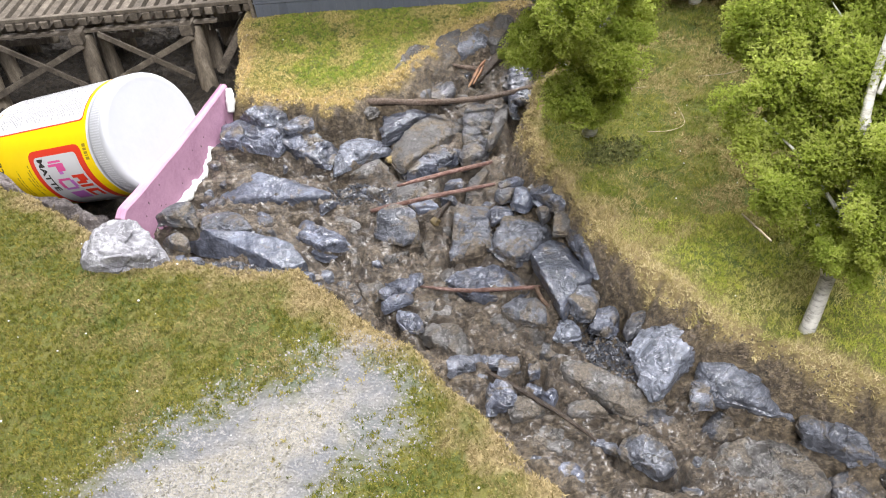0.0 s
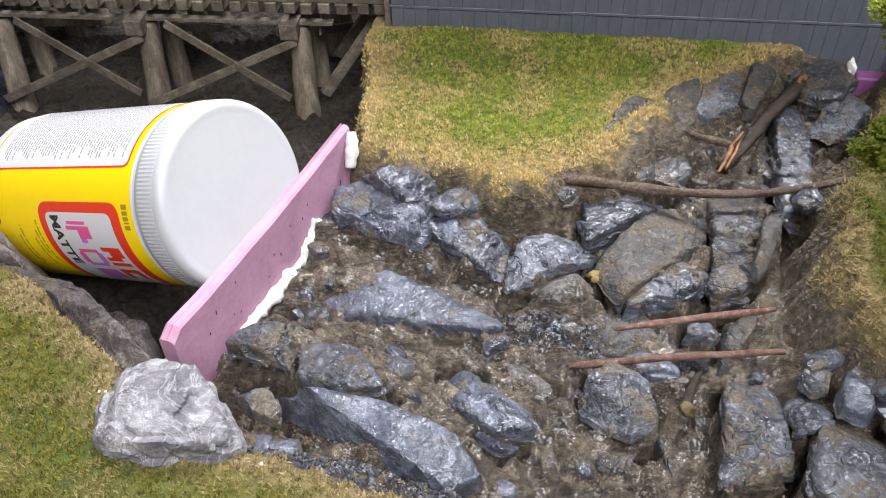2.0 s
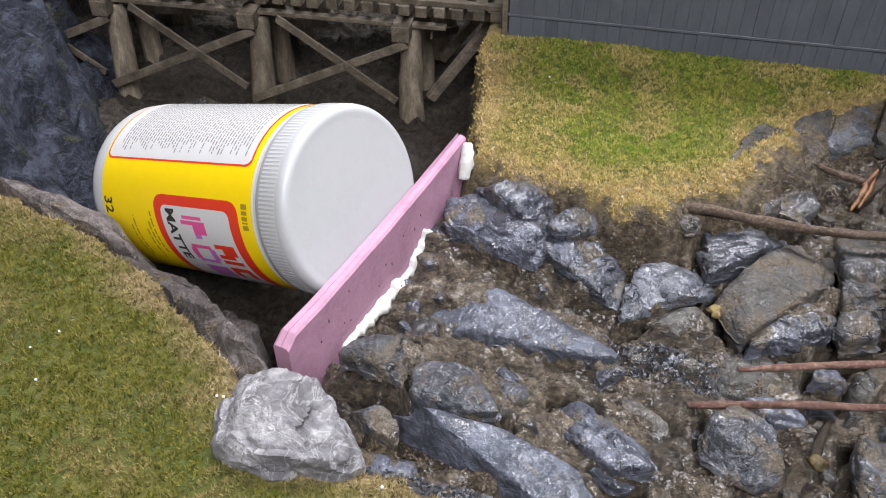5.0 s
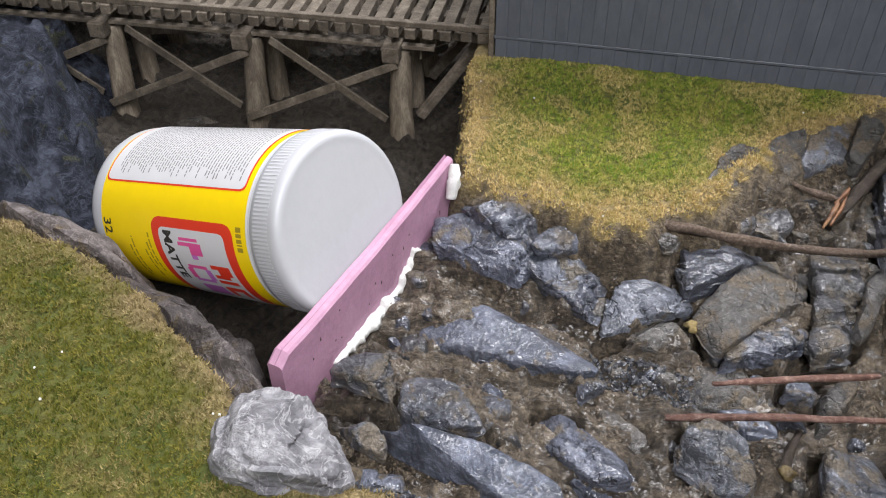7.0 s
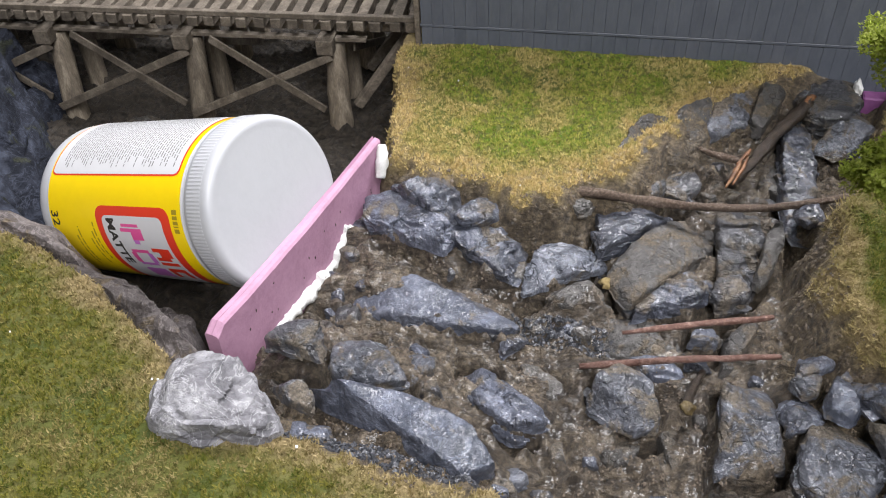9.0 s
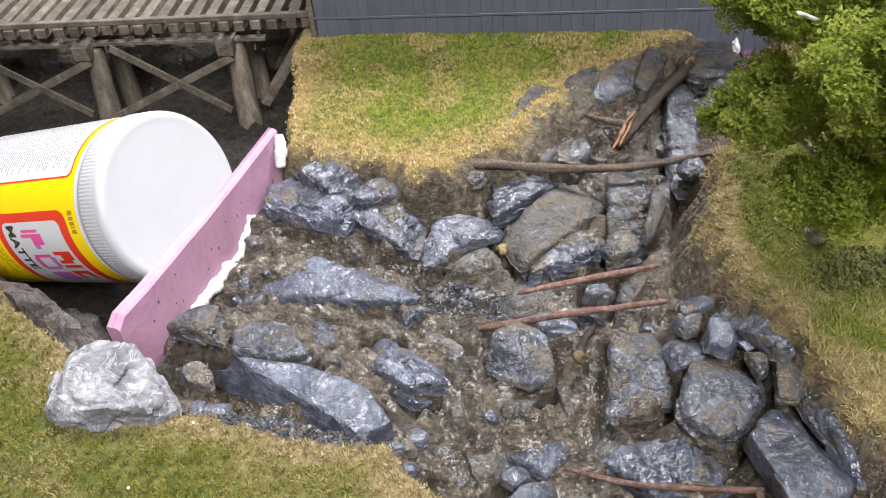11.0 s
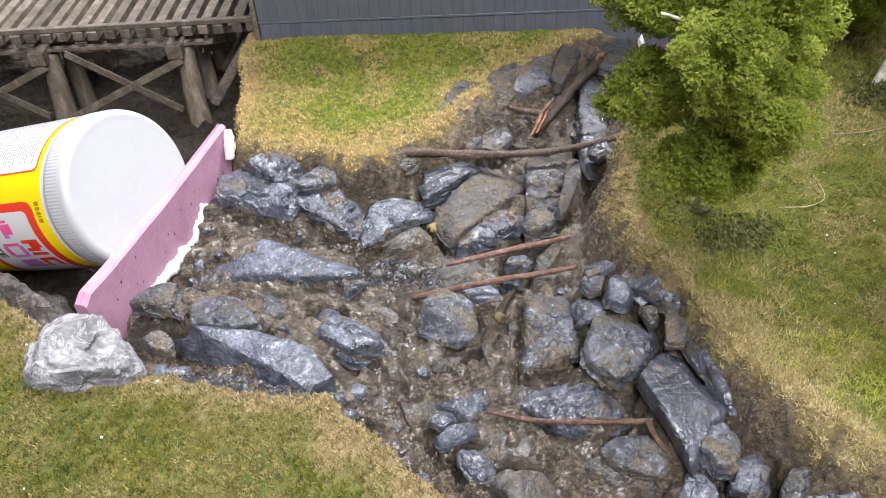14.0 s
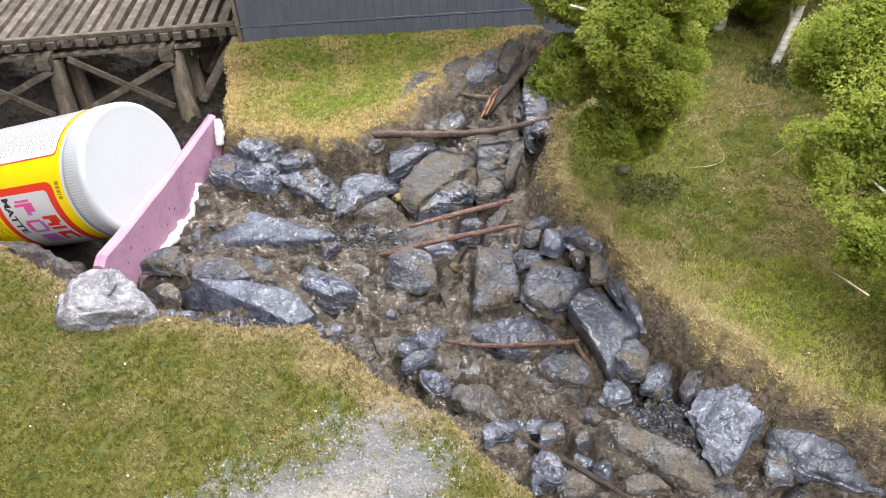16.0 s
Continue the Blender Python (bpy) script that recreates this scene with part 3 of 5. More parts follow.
stone("a", -0.002, 0.317, -0.034, -79, 11.8, -4, 8.1, 66, 11.3, 140, 9.3, 178, 8.5)
stone("a", 0.019, 0.337, -0.038, -72, 5.7, 1, 3.5, 85, 6.8, 177, 3.2)
stone("a", 0.027, 0.317, -0.036, -160, 3.7, -135, 4.0, -21, 4.6, 23, 4.7, 125, 5.1)
stone("g", 0.004, 0.347, -0.040, -80, 9.2, 5, 6.2, 85, 10.0, 177, 6.3)
stone("b", 0.049, 0.306, -0.038, -87, 6.0, 33, 7.5, 88, 6.3, 168, 10.9)
stone("b", -0.074, 0.461, -0.046, -155, 9.4, -76, 10.8, -9, 8.8, 60, 12.2, 133, 6.9)
stone("b", -0.045, 0.459, -0.048, -167, 6.2, -132, 12.2, -21, 12.0, 16, 7.7, 113, 18.4)
stone("b", -0.104, 0.456, -0.044, -165, 3.8, -65, 6.5, 14, 3.9, 115, 6.4)
stone("d", -0.068, 0.534, -0.043, -135, 22.0, -96, 14.0, -83, 14.0, 46, 17.6, 92, 13.8, 141, 20.7)
stone("a", -0.028, 0.538, -0.042, -98, 8.1, -45, 8.8, 17, 7.6, 112, 6.0, 160, 6.1)
stone("d", -0.009, 0.536, -0.040, -51, 9.0, -28, 4.4, 27, 17.4, 143, 6.0, 166, 6.9)
stone("g", -0.069, 0.555, -0.038, -144, 6.0, -46, 7.9, 33, 2.3, 172, 5.8)
stone("a", 0.031, 0.610, -0.012, -146, 8.4, -58, 8.6, -2, 6.1, 104, 9.6, 178, 6.4)
stone("b", -0.111, 0.499, -0.047, -159, 8.5, -119, 8.8, -37, 16.4, 41, 6.2, 87, 14.4)
stone("b", -0.118, 0.539, -0.046, -163, 4.3, -84, 7.3, 8, 5.3, 99, 6.8)
stone("m", 0.210, 0.242, -0.030, -164, 12.2, -100, 9.2, 8, 13.6, 49, 7.4, 102, 12.4)
stone("k", -0.224, 0.445, -0.005, -139, 3.1, -104, 5.5, -16, 11.5, 37, 7.0, 90, 8.0)


# long smooth mud ridges in the bed: ends, height, half width
RIDGES = [(-0.229, 0.585, -0.105, 0.557, 0.008, 0.009),
          (-0.226, 0.519, -0.132, 0.502, 0.007, 0.007),
          (-0.202, 0.509, -0.128, 0.480, 0.006, 0.006),
          (-0.181, 0.481, -0.139, 0.442, 0.008, 0.008),
          (-0.139, 0.444, -0.101, 0.401, 0.008, 0.009),
          (-0.129, 0.496, -0.092, 0.470, 0.007, 0.006),
          (-0.066, 0.458, -0.041, 0.423, 0.006, 0.007),
          (-0.112, 0.460, -0.083, 0.425, 0.006, 0.006)]


def land(x, y):
    """Height of the layout and how far each point lies inside the three lawns and the gravel."""
    x, y = np.asarray(x, float), np.asarray(y, float)
    wob = 0.004 * fractal(x, y, 45, 11, 3)
    da, db, dc = inside_by(LAWN_NEAR, x, y) + wob, inside_by(LAWN_FAR, x, y) + wob, inside_by(LAWN_RIGHT, x, y) + wob
    gorge = smooth(0.008, -0.008, x - (-0.275 + (y - 0.478) * 0.302))
    gorge = gorge * smooth(0.40, 0.46, y)
    bed = -0.047 + 0.008 * smooth(0.60, 0.78, y) + 0.0050 * fractal(x * 0.55, y * 1.25, 62, 21, 4)
    # mud packed round the rocks, to just under their tops
    num, den = np.zeros(x.shape), np.full(x.shape, 0.26)
    gap = np.zeros(x.shape)
    for _k, px, py, pt, ca, sa, reach in STONES:
        big = float(reach.max())
        near = np.nonzero((np.abs(x - px) < 2.6 * big + 0.01) & (np.abs(y - py) < 2.6 * big + 0.01))[0]
        if not len(near):
            continue
        dx, dy = x[near] - px, y[near] - py
        w = np.exp(-1.2 * (dx ** 2 + dy ** 2) / (big * big))
        num[near] += w * (pt - BURIED[_k])
        den[near] += w
        out = (dx[:, None] * ca + dy[:, None] * sa - reach).max(1)
        gap[near] = np.maximum(gap[near], (1.0 if _k in "agkwv" else 0.3 if _k in "bm" else 0.15) * np.exp(-((out - 0.0022) / 0.0030) ** 2))
    bed = (num + 0.26 * bed) / den + 0.0018 * fractal(x * 0.5, y * 1.3, 110, 23, 3)
    # beds of rock under the mud: ledges along the fall of the creek
    turned = smooth(-0.16, -0.06, x) * smooth(0.52, 0.46, y)
    strata = (1 - turned) * (1 - 2 * np.abs(value_noise(x * 16 + y * 4, y * 82 + x * 13, 1.0, 25))) + turned * (1 - 2 * np.abs(value_noise(x * 14 - y * 12, y * 66 + x * 55, 1.0, 26)))
    bed = bed + 0.0042 * strata
    for ax, ay, bx, by, tall, wide in RIDGES:
        ex, ey = bx - ax, by - ay
        t = np.clip(((x - ax) * ex + (y - ay) * ey) / (ex * ex + ey * ey), 0, 1)
        off = np.hypot(x - ax - t * ex, y - ay - t * ey)
        bed = bed + tall * np.clip(1 - off / wide, 0, 1) ** 0.8 * (0.75 + 0.25 * value_noise(x * 90, y * 90, 1.0, 28))
    bed = bed - 0.018 * gap * smooth(-0.40, 0.15, fractal(x, y, 48, 27, 2))
    pit = -0.070 - 0.015 * smooth(0.71, 0.63, y) + 0.006 * fractal(x, y, 18, 31, 4) + 0.0022 * fractal(x, y, 75, 33, 3) + 0.05 * smooth(0.95, 1.15, y) - 0.035 * smooth(0.56, 0.53, y) + 0.02 * smooth(-0.45, -0.60, x)
    low = bed * (1 - gorge) + pit * gorge
    za = 0.003 - 0.03 * np.clip(0.40 - y, 0, 0.5) + 0.0025 * fractal(x, y, 9, 41, 3)
    zb = -0.002 + 0.085 * np.clip(y - 0.62, 0, 0.2) + 0.0015 * fractal(x, y, 12, 51, 3)
    zc = 0.001 + 0.055 * np.clip(y - 0.47, 0, 0.4) + 0.0025 * fractal(x, y, 10, 61, 3)
    wa = 0.014 + 0.020 * smooth(-0.275, -0.24, x) - 0.018 * smooth(-0.15, -0.10, x)
    fa, fb, fc = smooth(-wa, 0.006, da), smooth(-0.014 - 0.006 * smooth(-0.225, -0.195, x) - 0.008 * smooth(-0.11, -0.08, x), 0.006, db), smooth(-0.017, 0.008, dc)
    z = np.maximum(np.maximum(low + (za - low) * fa, low + (zb - low) * fb), low + (zc - low) * fc)
    rough = (1 - np.maximum(np.maximum(fa, fb), fc))
    z = z + 0.0026 * fractal(x, y, 170, 71, 3) * (0.25 + rough)
    return z, da, db, dc, inside_by(GRAVEL, x, y)


def height(x, y):
    return float(land(np.array([x]), np.array([y]))[0][0])


def spread(lo, hi, step, far_lo, far_hi):
    mid = np.arange(lo, hi, step)
    left, s, v = [], step, lo
    while v > far_lo:
        s *= 1.35
        v -= s
        left.append(max(v, far_lo))
    right, s, v = [], step, mid[-1]
    while v < far_hi:
        s *= 1.35
        v += s
        right.append(min(v, far_hi))
    return np.array(left[::-1] + list(mid) + right)


def build_ground():
    xs, ys = spread(-0.64, 0.44, 0.0019, -2.5, 2.5), spread(0.17, 0.95, 0.0019, -2.5, 2.2)
    gx, gy = np.meshgrid(xs, ys)
    x, y = gx.ravel(), gy.ravel()
    z, da, db, dc, dg = land(x, y)
    nx, ny = len(xs), len(ys)
    i = np.arange((ny - 1) * (nx - 1))
    r, c = i // (nx - 1), i % (nx - 1)
    quads = np.stack([r * nx + c, r * nx + c + 1, (r + 1) * nx + c + 1, (r + 1) * nx + c], 1)
    me = bpy.data.meshes.new("ground")
    me.vertices.add(len(x))
    me.vertices.foreach_set("co", np.stack([x, y, z], 1).ravel())
    me.loops.add(quads.size)
    me.loops.foreach_set("vertex_index", quads.ravel())
    me.polygons.add(len(quads))
    me.polygons.foreach_set("loop_start", np.arange(0, quads.size, 4))
    me.polygons.foreach_set("use_smooth", np.ones(len(quads), bool))
    me.update()
    me.validate()
    d = np.maximum(np.maximum(da, db), dc)
    ragged = 0.004 * fractal(x, y, 130, 81, 3)
    lawn = smooth(-0.003, 0.003, d + ragged)
    core = smooth(0.012, 0.030, dg + 0.012 * fractal(x, y, 60, 84, 3))
    grav = 0.9 * smooth(-0.026, 0.020, dg + 0.012 * fractal(x, y, 60, 83, 3))
    dry = smooth(0.026, 0.004, d + 0.010 * fractal(x, y, 55, 85, 3))
    # pit masks the gorge, where shade is painted into the soil colour
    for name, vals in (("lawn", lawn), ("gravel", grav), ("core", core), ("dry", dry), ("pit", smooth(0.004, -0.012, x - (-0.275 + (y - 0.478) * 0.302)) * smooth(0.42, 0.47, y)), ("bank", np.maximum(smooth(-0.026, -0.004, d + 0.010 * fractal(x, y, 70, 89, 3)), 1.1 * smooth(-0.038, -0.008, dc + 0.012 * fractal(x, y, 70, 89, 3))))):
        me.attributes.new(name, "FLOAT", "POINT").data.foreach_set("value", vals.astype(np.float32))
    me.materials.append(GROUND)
    return tagged(new("ground", me), "model landscape base of turf and wet brown mud", "ground", kind="structure")


build_ground()

# room that closes the place
for nm, sx, sy, sz, m in (("wall_north", 5.2, 0.1, 2.2, pose(0, 2.25, 0.5)), ("wall_south", 5.2, 0.1, 2.2, pose(0, -2.55, 0.5)),
                          ("wall_east", 0.1, 4.7, 2.2, pose(2.55, -0.15, 0.5)), ("wall_west", 0.1, 4.7, 2.2, pose(-2.55, -0.15, 0.5))):
    tagged(mesh_ob(nm, box(sx, sy, sz, m), PLASTER), "plain painted room wall", "wall", kind="structure")
tagged(mesh_ob("ceiling", box(5.2, 4.9, 0.08, pose(0, -0.15, 1.60)), PLASTER), "plain painted room ceiling", "ceiling", kind="structure")


# ---- jar lying in the gorge ----
def build_jar():
    yaw, pitch, r, length = -0.378, 0.3155, 0.0476, 0.1627
    axis = Vector((math.cos(pitch) * math.cos(yaw), math.cos(pitch) * math.sin(yaw), math.sin(pitch)))
    up = (Vector((0, 0, 1)) - axis * axis.z).normalized()
    side = up.cross(axis)
    foot = Vector((-0.2628, 0.5631, 0.0111)) - axis * length
    rot = Matrix((up, side, axis)).transposed().to_4x4()
    jar = thing("craft_glue_jar", Matrix.Translation(foot) @ rot, "white plastic jar with yellow wrap label lying on its side", "jar")

    def lathe(profile, sides=96):
        bm = bmesh.new()
        rings = []
        for s, rad in profile:
            if rad < 1e-6:
                rings.append([bm.verts.new((0, 0, s))])
            else:
                rings.append([bm.verts.new((rad * math.cos(2 * math.pi * k / sides), rad * math.sin(2 * math.pi * k / sides), s)) for k in range(sides)])
        for a, b in zip(rings, rings[1:]):
            for k in range(sides):
                k2 = (k + 1) % sides
                if len(a) == 1:
                    bm.faces.new((a[0], b[k2], b[k]))
                elif len(b) == 1:
                    bm.faces.new((a[k], a[k2], b[0]))
                else:
                    bm.faces.new((a[k], a[k2], b[k2], b[k]))
        return bm

    q = 0.0486
    body = part("body", lathe([(0.002, 0), (0.002, r * 0.78), (0, r * 0.84), (0.0008, r * 0.90), (0.003, r * 0.955), (0.0070, r * 0.985), (0.013, r * 0.995), (0.1405, r * 0.995), (0.1415, r * 0.99)]), PLASTIC, jar, smooth=True)
    part("neck", lathe([(0.1415, r * 0.99), (0.1425, r * 0.985), (0.1440, r * 0.97), (0.148, r * 0.97)]), NECK, jar, "greyish plastic shoulder", True)
    lid = part("lid", lathe([(0.1440, r * 0.97), (0.1440, q * 0.985), (0.1448, q * 0.995), (0.1585, q * 0.995), (0.1603, q * 0.988), (0.1617, q * 0.972), (0.1625, q * 0.950), (0.1628, q * 0.925),
                             (0.16278, q * 0.905), (0.16268, q * 0.880), (0.16260, q * 0.86), (0.16256, q * 0.84), (0.1625, q * 0.5), (0.1625, 0)], 128), PLASTIC, jar, "smooth white screw lid with ribbed rim", True)
    ribs = bmesh.new()
    for k in range(150):
        a = 2 * math.pi * k / 150
        box(0.00010, 0.0010, 0.0105, Matrix.Rotation(a, 4, "Z") @ Matrix.Translation((q * 0.9952, 0, 0.1518)), 0, ribs)
    rib = part("rib", ribs, PLASTIC, lid)
    rib["kind"] = "stuff"

    def wrap(name, s0, s1, p0, p1, lift, material, parent, corner=0.0, label=""):
        """A printed patch wrapped on the side, from s0 to s1 along the axis and p0 to p1 degrees round it."""
        bm = bmesh.new()
        rad = r * 0.995 + lift
        n, mcount = max(2, int(abs(p1 - p0) / 0.8)), 6
        arc = corner / r * 57.3
        grid = []
        for i in range(n + 1):
            p = p0 + (p1 - p0) * i / n
            edge = min(p - min(p0, p1), max(p0, p1) - p)
            inset = 0 if corner == 0 or edge >= arc else corner * (1 - math.sqrt(max(0, 1 - (1 - edge / arc) ** 2)))
            row = []
            for j in range(mcount + 1):
                s = (s0 + inset) + (s1 - s0 - 2 * inset) * j / mcount
                a = math.radians(p)
                row.append(bm.verts.new((rad * math.cos(a), rad * math.sin(a), s)))
            grid.append(row)
        for a, b in zip(grid, grid[1:]):
            for j in range(mcount):
                bm.faces.new((a[j], b[j], b[j + 1], a[j + 1]))
        return part(name, bm, material, parent, label, True)

    lab = wrap("wrap_label", 0.0160, 0.1405, -175, 178, 0.00025, YELLOW, jar, 0, "glossy yellow paper label")
    wrap("text_panel_border", 0.0172, 0.1372, -40.6, 88, 0.0004, RED, lab, 0.004)
    wrap("text_panel", 0.0182, 0.1362, -39.4, 87, 0.0005, WHITE, lab, 0.0035)
    wrap("emblem_border", 0.0632, 0.1305, -150, -61.0, 0.0004, RED, lab, 0.007)
    wrap("emblem_panel", 0.0690, 0.1235, -145, -67.5, 0.0005, WHITE, lab, 0.004)
    # small print that cannot be read: ragged rows of bars
    rng = random.Random(5)
    fine = bmesh.new()
    rows = 46
    for k in range(rows):
        s = 0.0265 + (0.131 - 0.0265) * k / (rows - 1)
        p = -33 + rng.uniform(-2, 7)
        end = 72
        while p < end:
            w = rng.uniform(1.2, 4.5)
            a0, a1 = math.radians(p), math.radians(min(p + w, end))
            rad = r * 0.995 + 0.00062
            vs = [fine.verts.new((rad * math.cos(a), rad * math.sin(a), q)) for a, q in ((a0, s - 0.00042), (a1, s - 0.00042), (a1, s + 0.00042), (a0, s + 0.00042))]
            fine.faces.new(vs)
            p += w + 0.8
    fp = part("small_print", fine, GREY_INK, lab)
    fp["kind"] = "stuff"
    # emblem: plain strokes in its colours
    for s0, s1, p0, p1, m in ((0.0689, 0.0819, -76.5, -74.4, PINK_INK), (0.0675, 0.0835, -80.1, -77.5, PINK_INK), (0.0751, 0.0835, -85.9, -80.1, PINK_INK), (0.0751, 0.0792, -89.0, -85.9, ORCHID_INK),
                              (0.0689, 0.0819, -96.3, -93.7, PINK_INK), (0.0675, 0.0712, -105.6, -96.3, PINK_INK), (0.0798, 0.0835, -105.6, -96.3, ORCHID_INK), (0.0689, 0.0819, -108.2, -105.6, ORCHID_INK),
                              (0.0682, 0.0828, -115.0, -111.9, ORCHID_INK), (0.0682, 0.0828, -124.3, -115.0, ORCHID_INK),
                              (0.0852, 0.0980, -94.7, -91.6, RED), (0.0894, 0.0980, -99.4, -94.7, RED), (0.0852, 0.0952, -102.5, -99.4, RED), (0.0852, 0.0980, -107.2, -104.1, RED),
                              (0.0852, 0.0980, -115.0, -110.8, RED), (0.0852, 0.0887, -123.3, -115.0, RED), (0.0945, 0.0980, -123.3, -115.0, RED)):
        wrap("emblem_stroke", 0.0632 + (s0 - 0.0495) * 1.187, 0.0632 + (s1 - 0.0495) * 1.187, p0 + 1.5, p1 + 1.5, 0.00062, m, lab)
    for s0, s1, p0, p1 in ((0.1332, 0.1372, -65.1, -62.0), (0.1332, 0.1372, -68.4, -66.0), (0.1332, 0.1372, -71.8, -69.4), (0.1332, 0.1372, -73.6, -72.6), (0.1332, 0.1372, -77.4, -74.6)):
        wrap("print_bar", s0, s1, p0, p1, 0.0004, OLIVE_INK, lab)
    for s, p0, p1 in ((0.0585, -104, -73), (0.0555, -98, -80), (0.0520, -110, -86), (0.0420, -108, -77), (0.0385, -112, -84), (0.0235, -99, -85)):
        p = p0
        while p < p1:
            w = rng.uniform(3, 7)
            wrap("print_bar", s - 0.0006, s + 0.0006, p, min(p + w, p1), 0.0004, OLIVE_INK, lab)
            p += w + 1.2

    def lettering(text, size, s, p, material, bold=0.0):
        """Words printed round the jar; p is where they start, reading towards smaller angles."""
        cu = bpy.data.curves.new("lettering", "FONT")
        cu.body, cu.size, cu.offset = text, size, bold
        tmp = bpy.data.objects.new("lettering", cu)
        scene.collection.objects.link(tmp)
        me = bpy.data.meshes.new_from_object(tmp.evaluated_get(bpy.context.evaluated_depsgraph_get()))
        bpy.data.objects.remove(tmp)
        bm = bmesh.new()
        bm.from_mesh(me)
        rad = r * 0.995 + 0.0007
        for v in bm.verts:
            a = math.radians(p) - v.co.x / r
            v.co = (rad * math.cos(a), rad * math.sin(a), s + v.co.y)
        bpy.data.meshes.remove(me)
        return part("lettering", bm, material, lab)

    lettering("MATTE", 0.0098, 0.0735, -69.0, INK, 0.0003)
    lettering("32", 0.0100, 0.0185, -65.5, INK, 0.0001)
    return jar


build_jar()


# ---- pink foam board that dams the creek ----
def build_board():
    a, b = Vector((-0.2750, 0.4795, 0)), Vector((-0.2240, 0.636, 0))
    d = (b - a).normalized()
    n = Vector((d.y, -d.x, 0))
    board = thing("foam_board", Matrix.Translation(a), "pink foam insulation board standing on edge across the creek", "foam board")
    bm = bmesh.new()
    steps, thick = 26, 0.0085
    rows = []
    for i in range(steps + 1):
        t = i / steps
        top = -0.003 + 0.011 * t - 0.0022 * math.sin(math.pi * t) - 0.004 * max(0, 1 - t / 0.03) + 0.0006 * noise.noise(Vector((t * 9, 0, 0)))
        low = -0.075
        c = d * ((b - a).length * t)
        o = [n * (thick / 2), n * (-thick / 2 + 0.0022 * t)]
        chip = 0.0012
        rows.append([bm.verts.new(c + o[0] + Vector((0, 0, low))), bm.verts.new(c + o[0] + Vector((0, 0, top - chip))), bm.verts.new(c + o[0] - n * chip + Vector((0, 0, top))),
                     bm.verts.new(c + n * 0.0006 + Vector((0, 0, top + 0.0004))), bm.verts.new(c - n * 0.0002 + Vector((0, 0, top - 0.0012 * t))), bm.verts.new(c + o[1] + n * chip + Vector((0, 0, top + 0.001 * t))),
                     bm.verts.new(c + o[1] + Vector((0, 0, top - chip))), bm.verts.new(c + o[1] + Vector((0, 0, low)))])
    for p, q in zip(rows, rows[1:]):
        for k in range(7):
            bm.faces.new((p[k], q[k], q[k + 1], p[k + 1]))
    bm.faces.new(rows[0])
    bm.faces.new(rows[-1][::-1])
    bmesh.ops.recalc_face_normals(bm, faces=bm.faces[:])
    part("sheet", bm, FOAM_PINK, board)
    # flecks pressed into the face
    rng = random.Random(8)
    for k in range(14):
        t = rng.uniform(0.08, 0.95)
        p = d * ((b - a).length * t) + n * (thick / 2) + Vector((0, 0, -0.010 - rng.uniform(0, 0.02)))
        fl = bmesh.new()
        bmesh.ops.create_icosphere(fl, subdivisions=1, radius=0.0006, matrix=Matrix.Translation(p) @ Matrix.Diagonal((0.5, 1, rng.uniform(1, 2.4), 1)))
        part("fleck", fl, TWIG_DARK, board)
    return a, d, n, (b - a).length


BOARD_A, BOARD_D, BOARD_N, BOARD_LEN = build_board()


def blob(name, centre, size, material, seed, label, category, group="", amp=0.35, yaw=0):
    bm = bmesh.new()
    bmesh.ops.create_icosphere(bm, subdivisions=3, radius=0.5)
    for v in bm.verts:
        k = 1 + amp * noise.fractal(v.co * 3.0 + Vector((seed * 3.1, seed, 0)), 1.0, 2.0, 4)
        v.co = Vector((v.co.x * size[0], v.co.y * size[1], v.co.z * size[2])) * k
    ob = mesh_ob(name, bm, material, True)
    ob.matrix_world = pose(*centre, 0, 0, yaw)
    return tagged(ob, label, category, group)


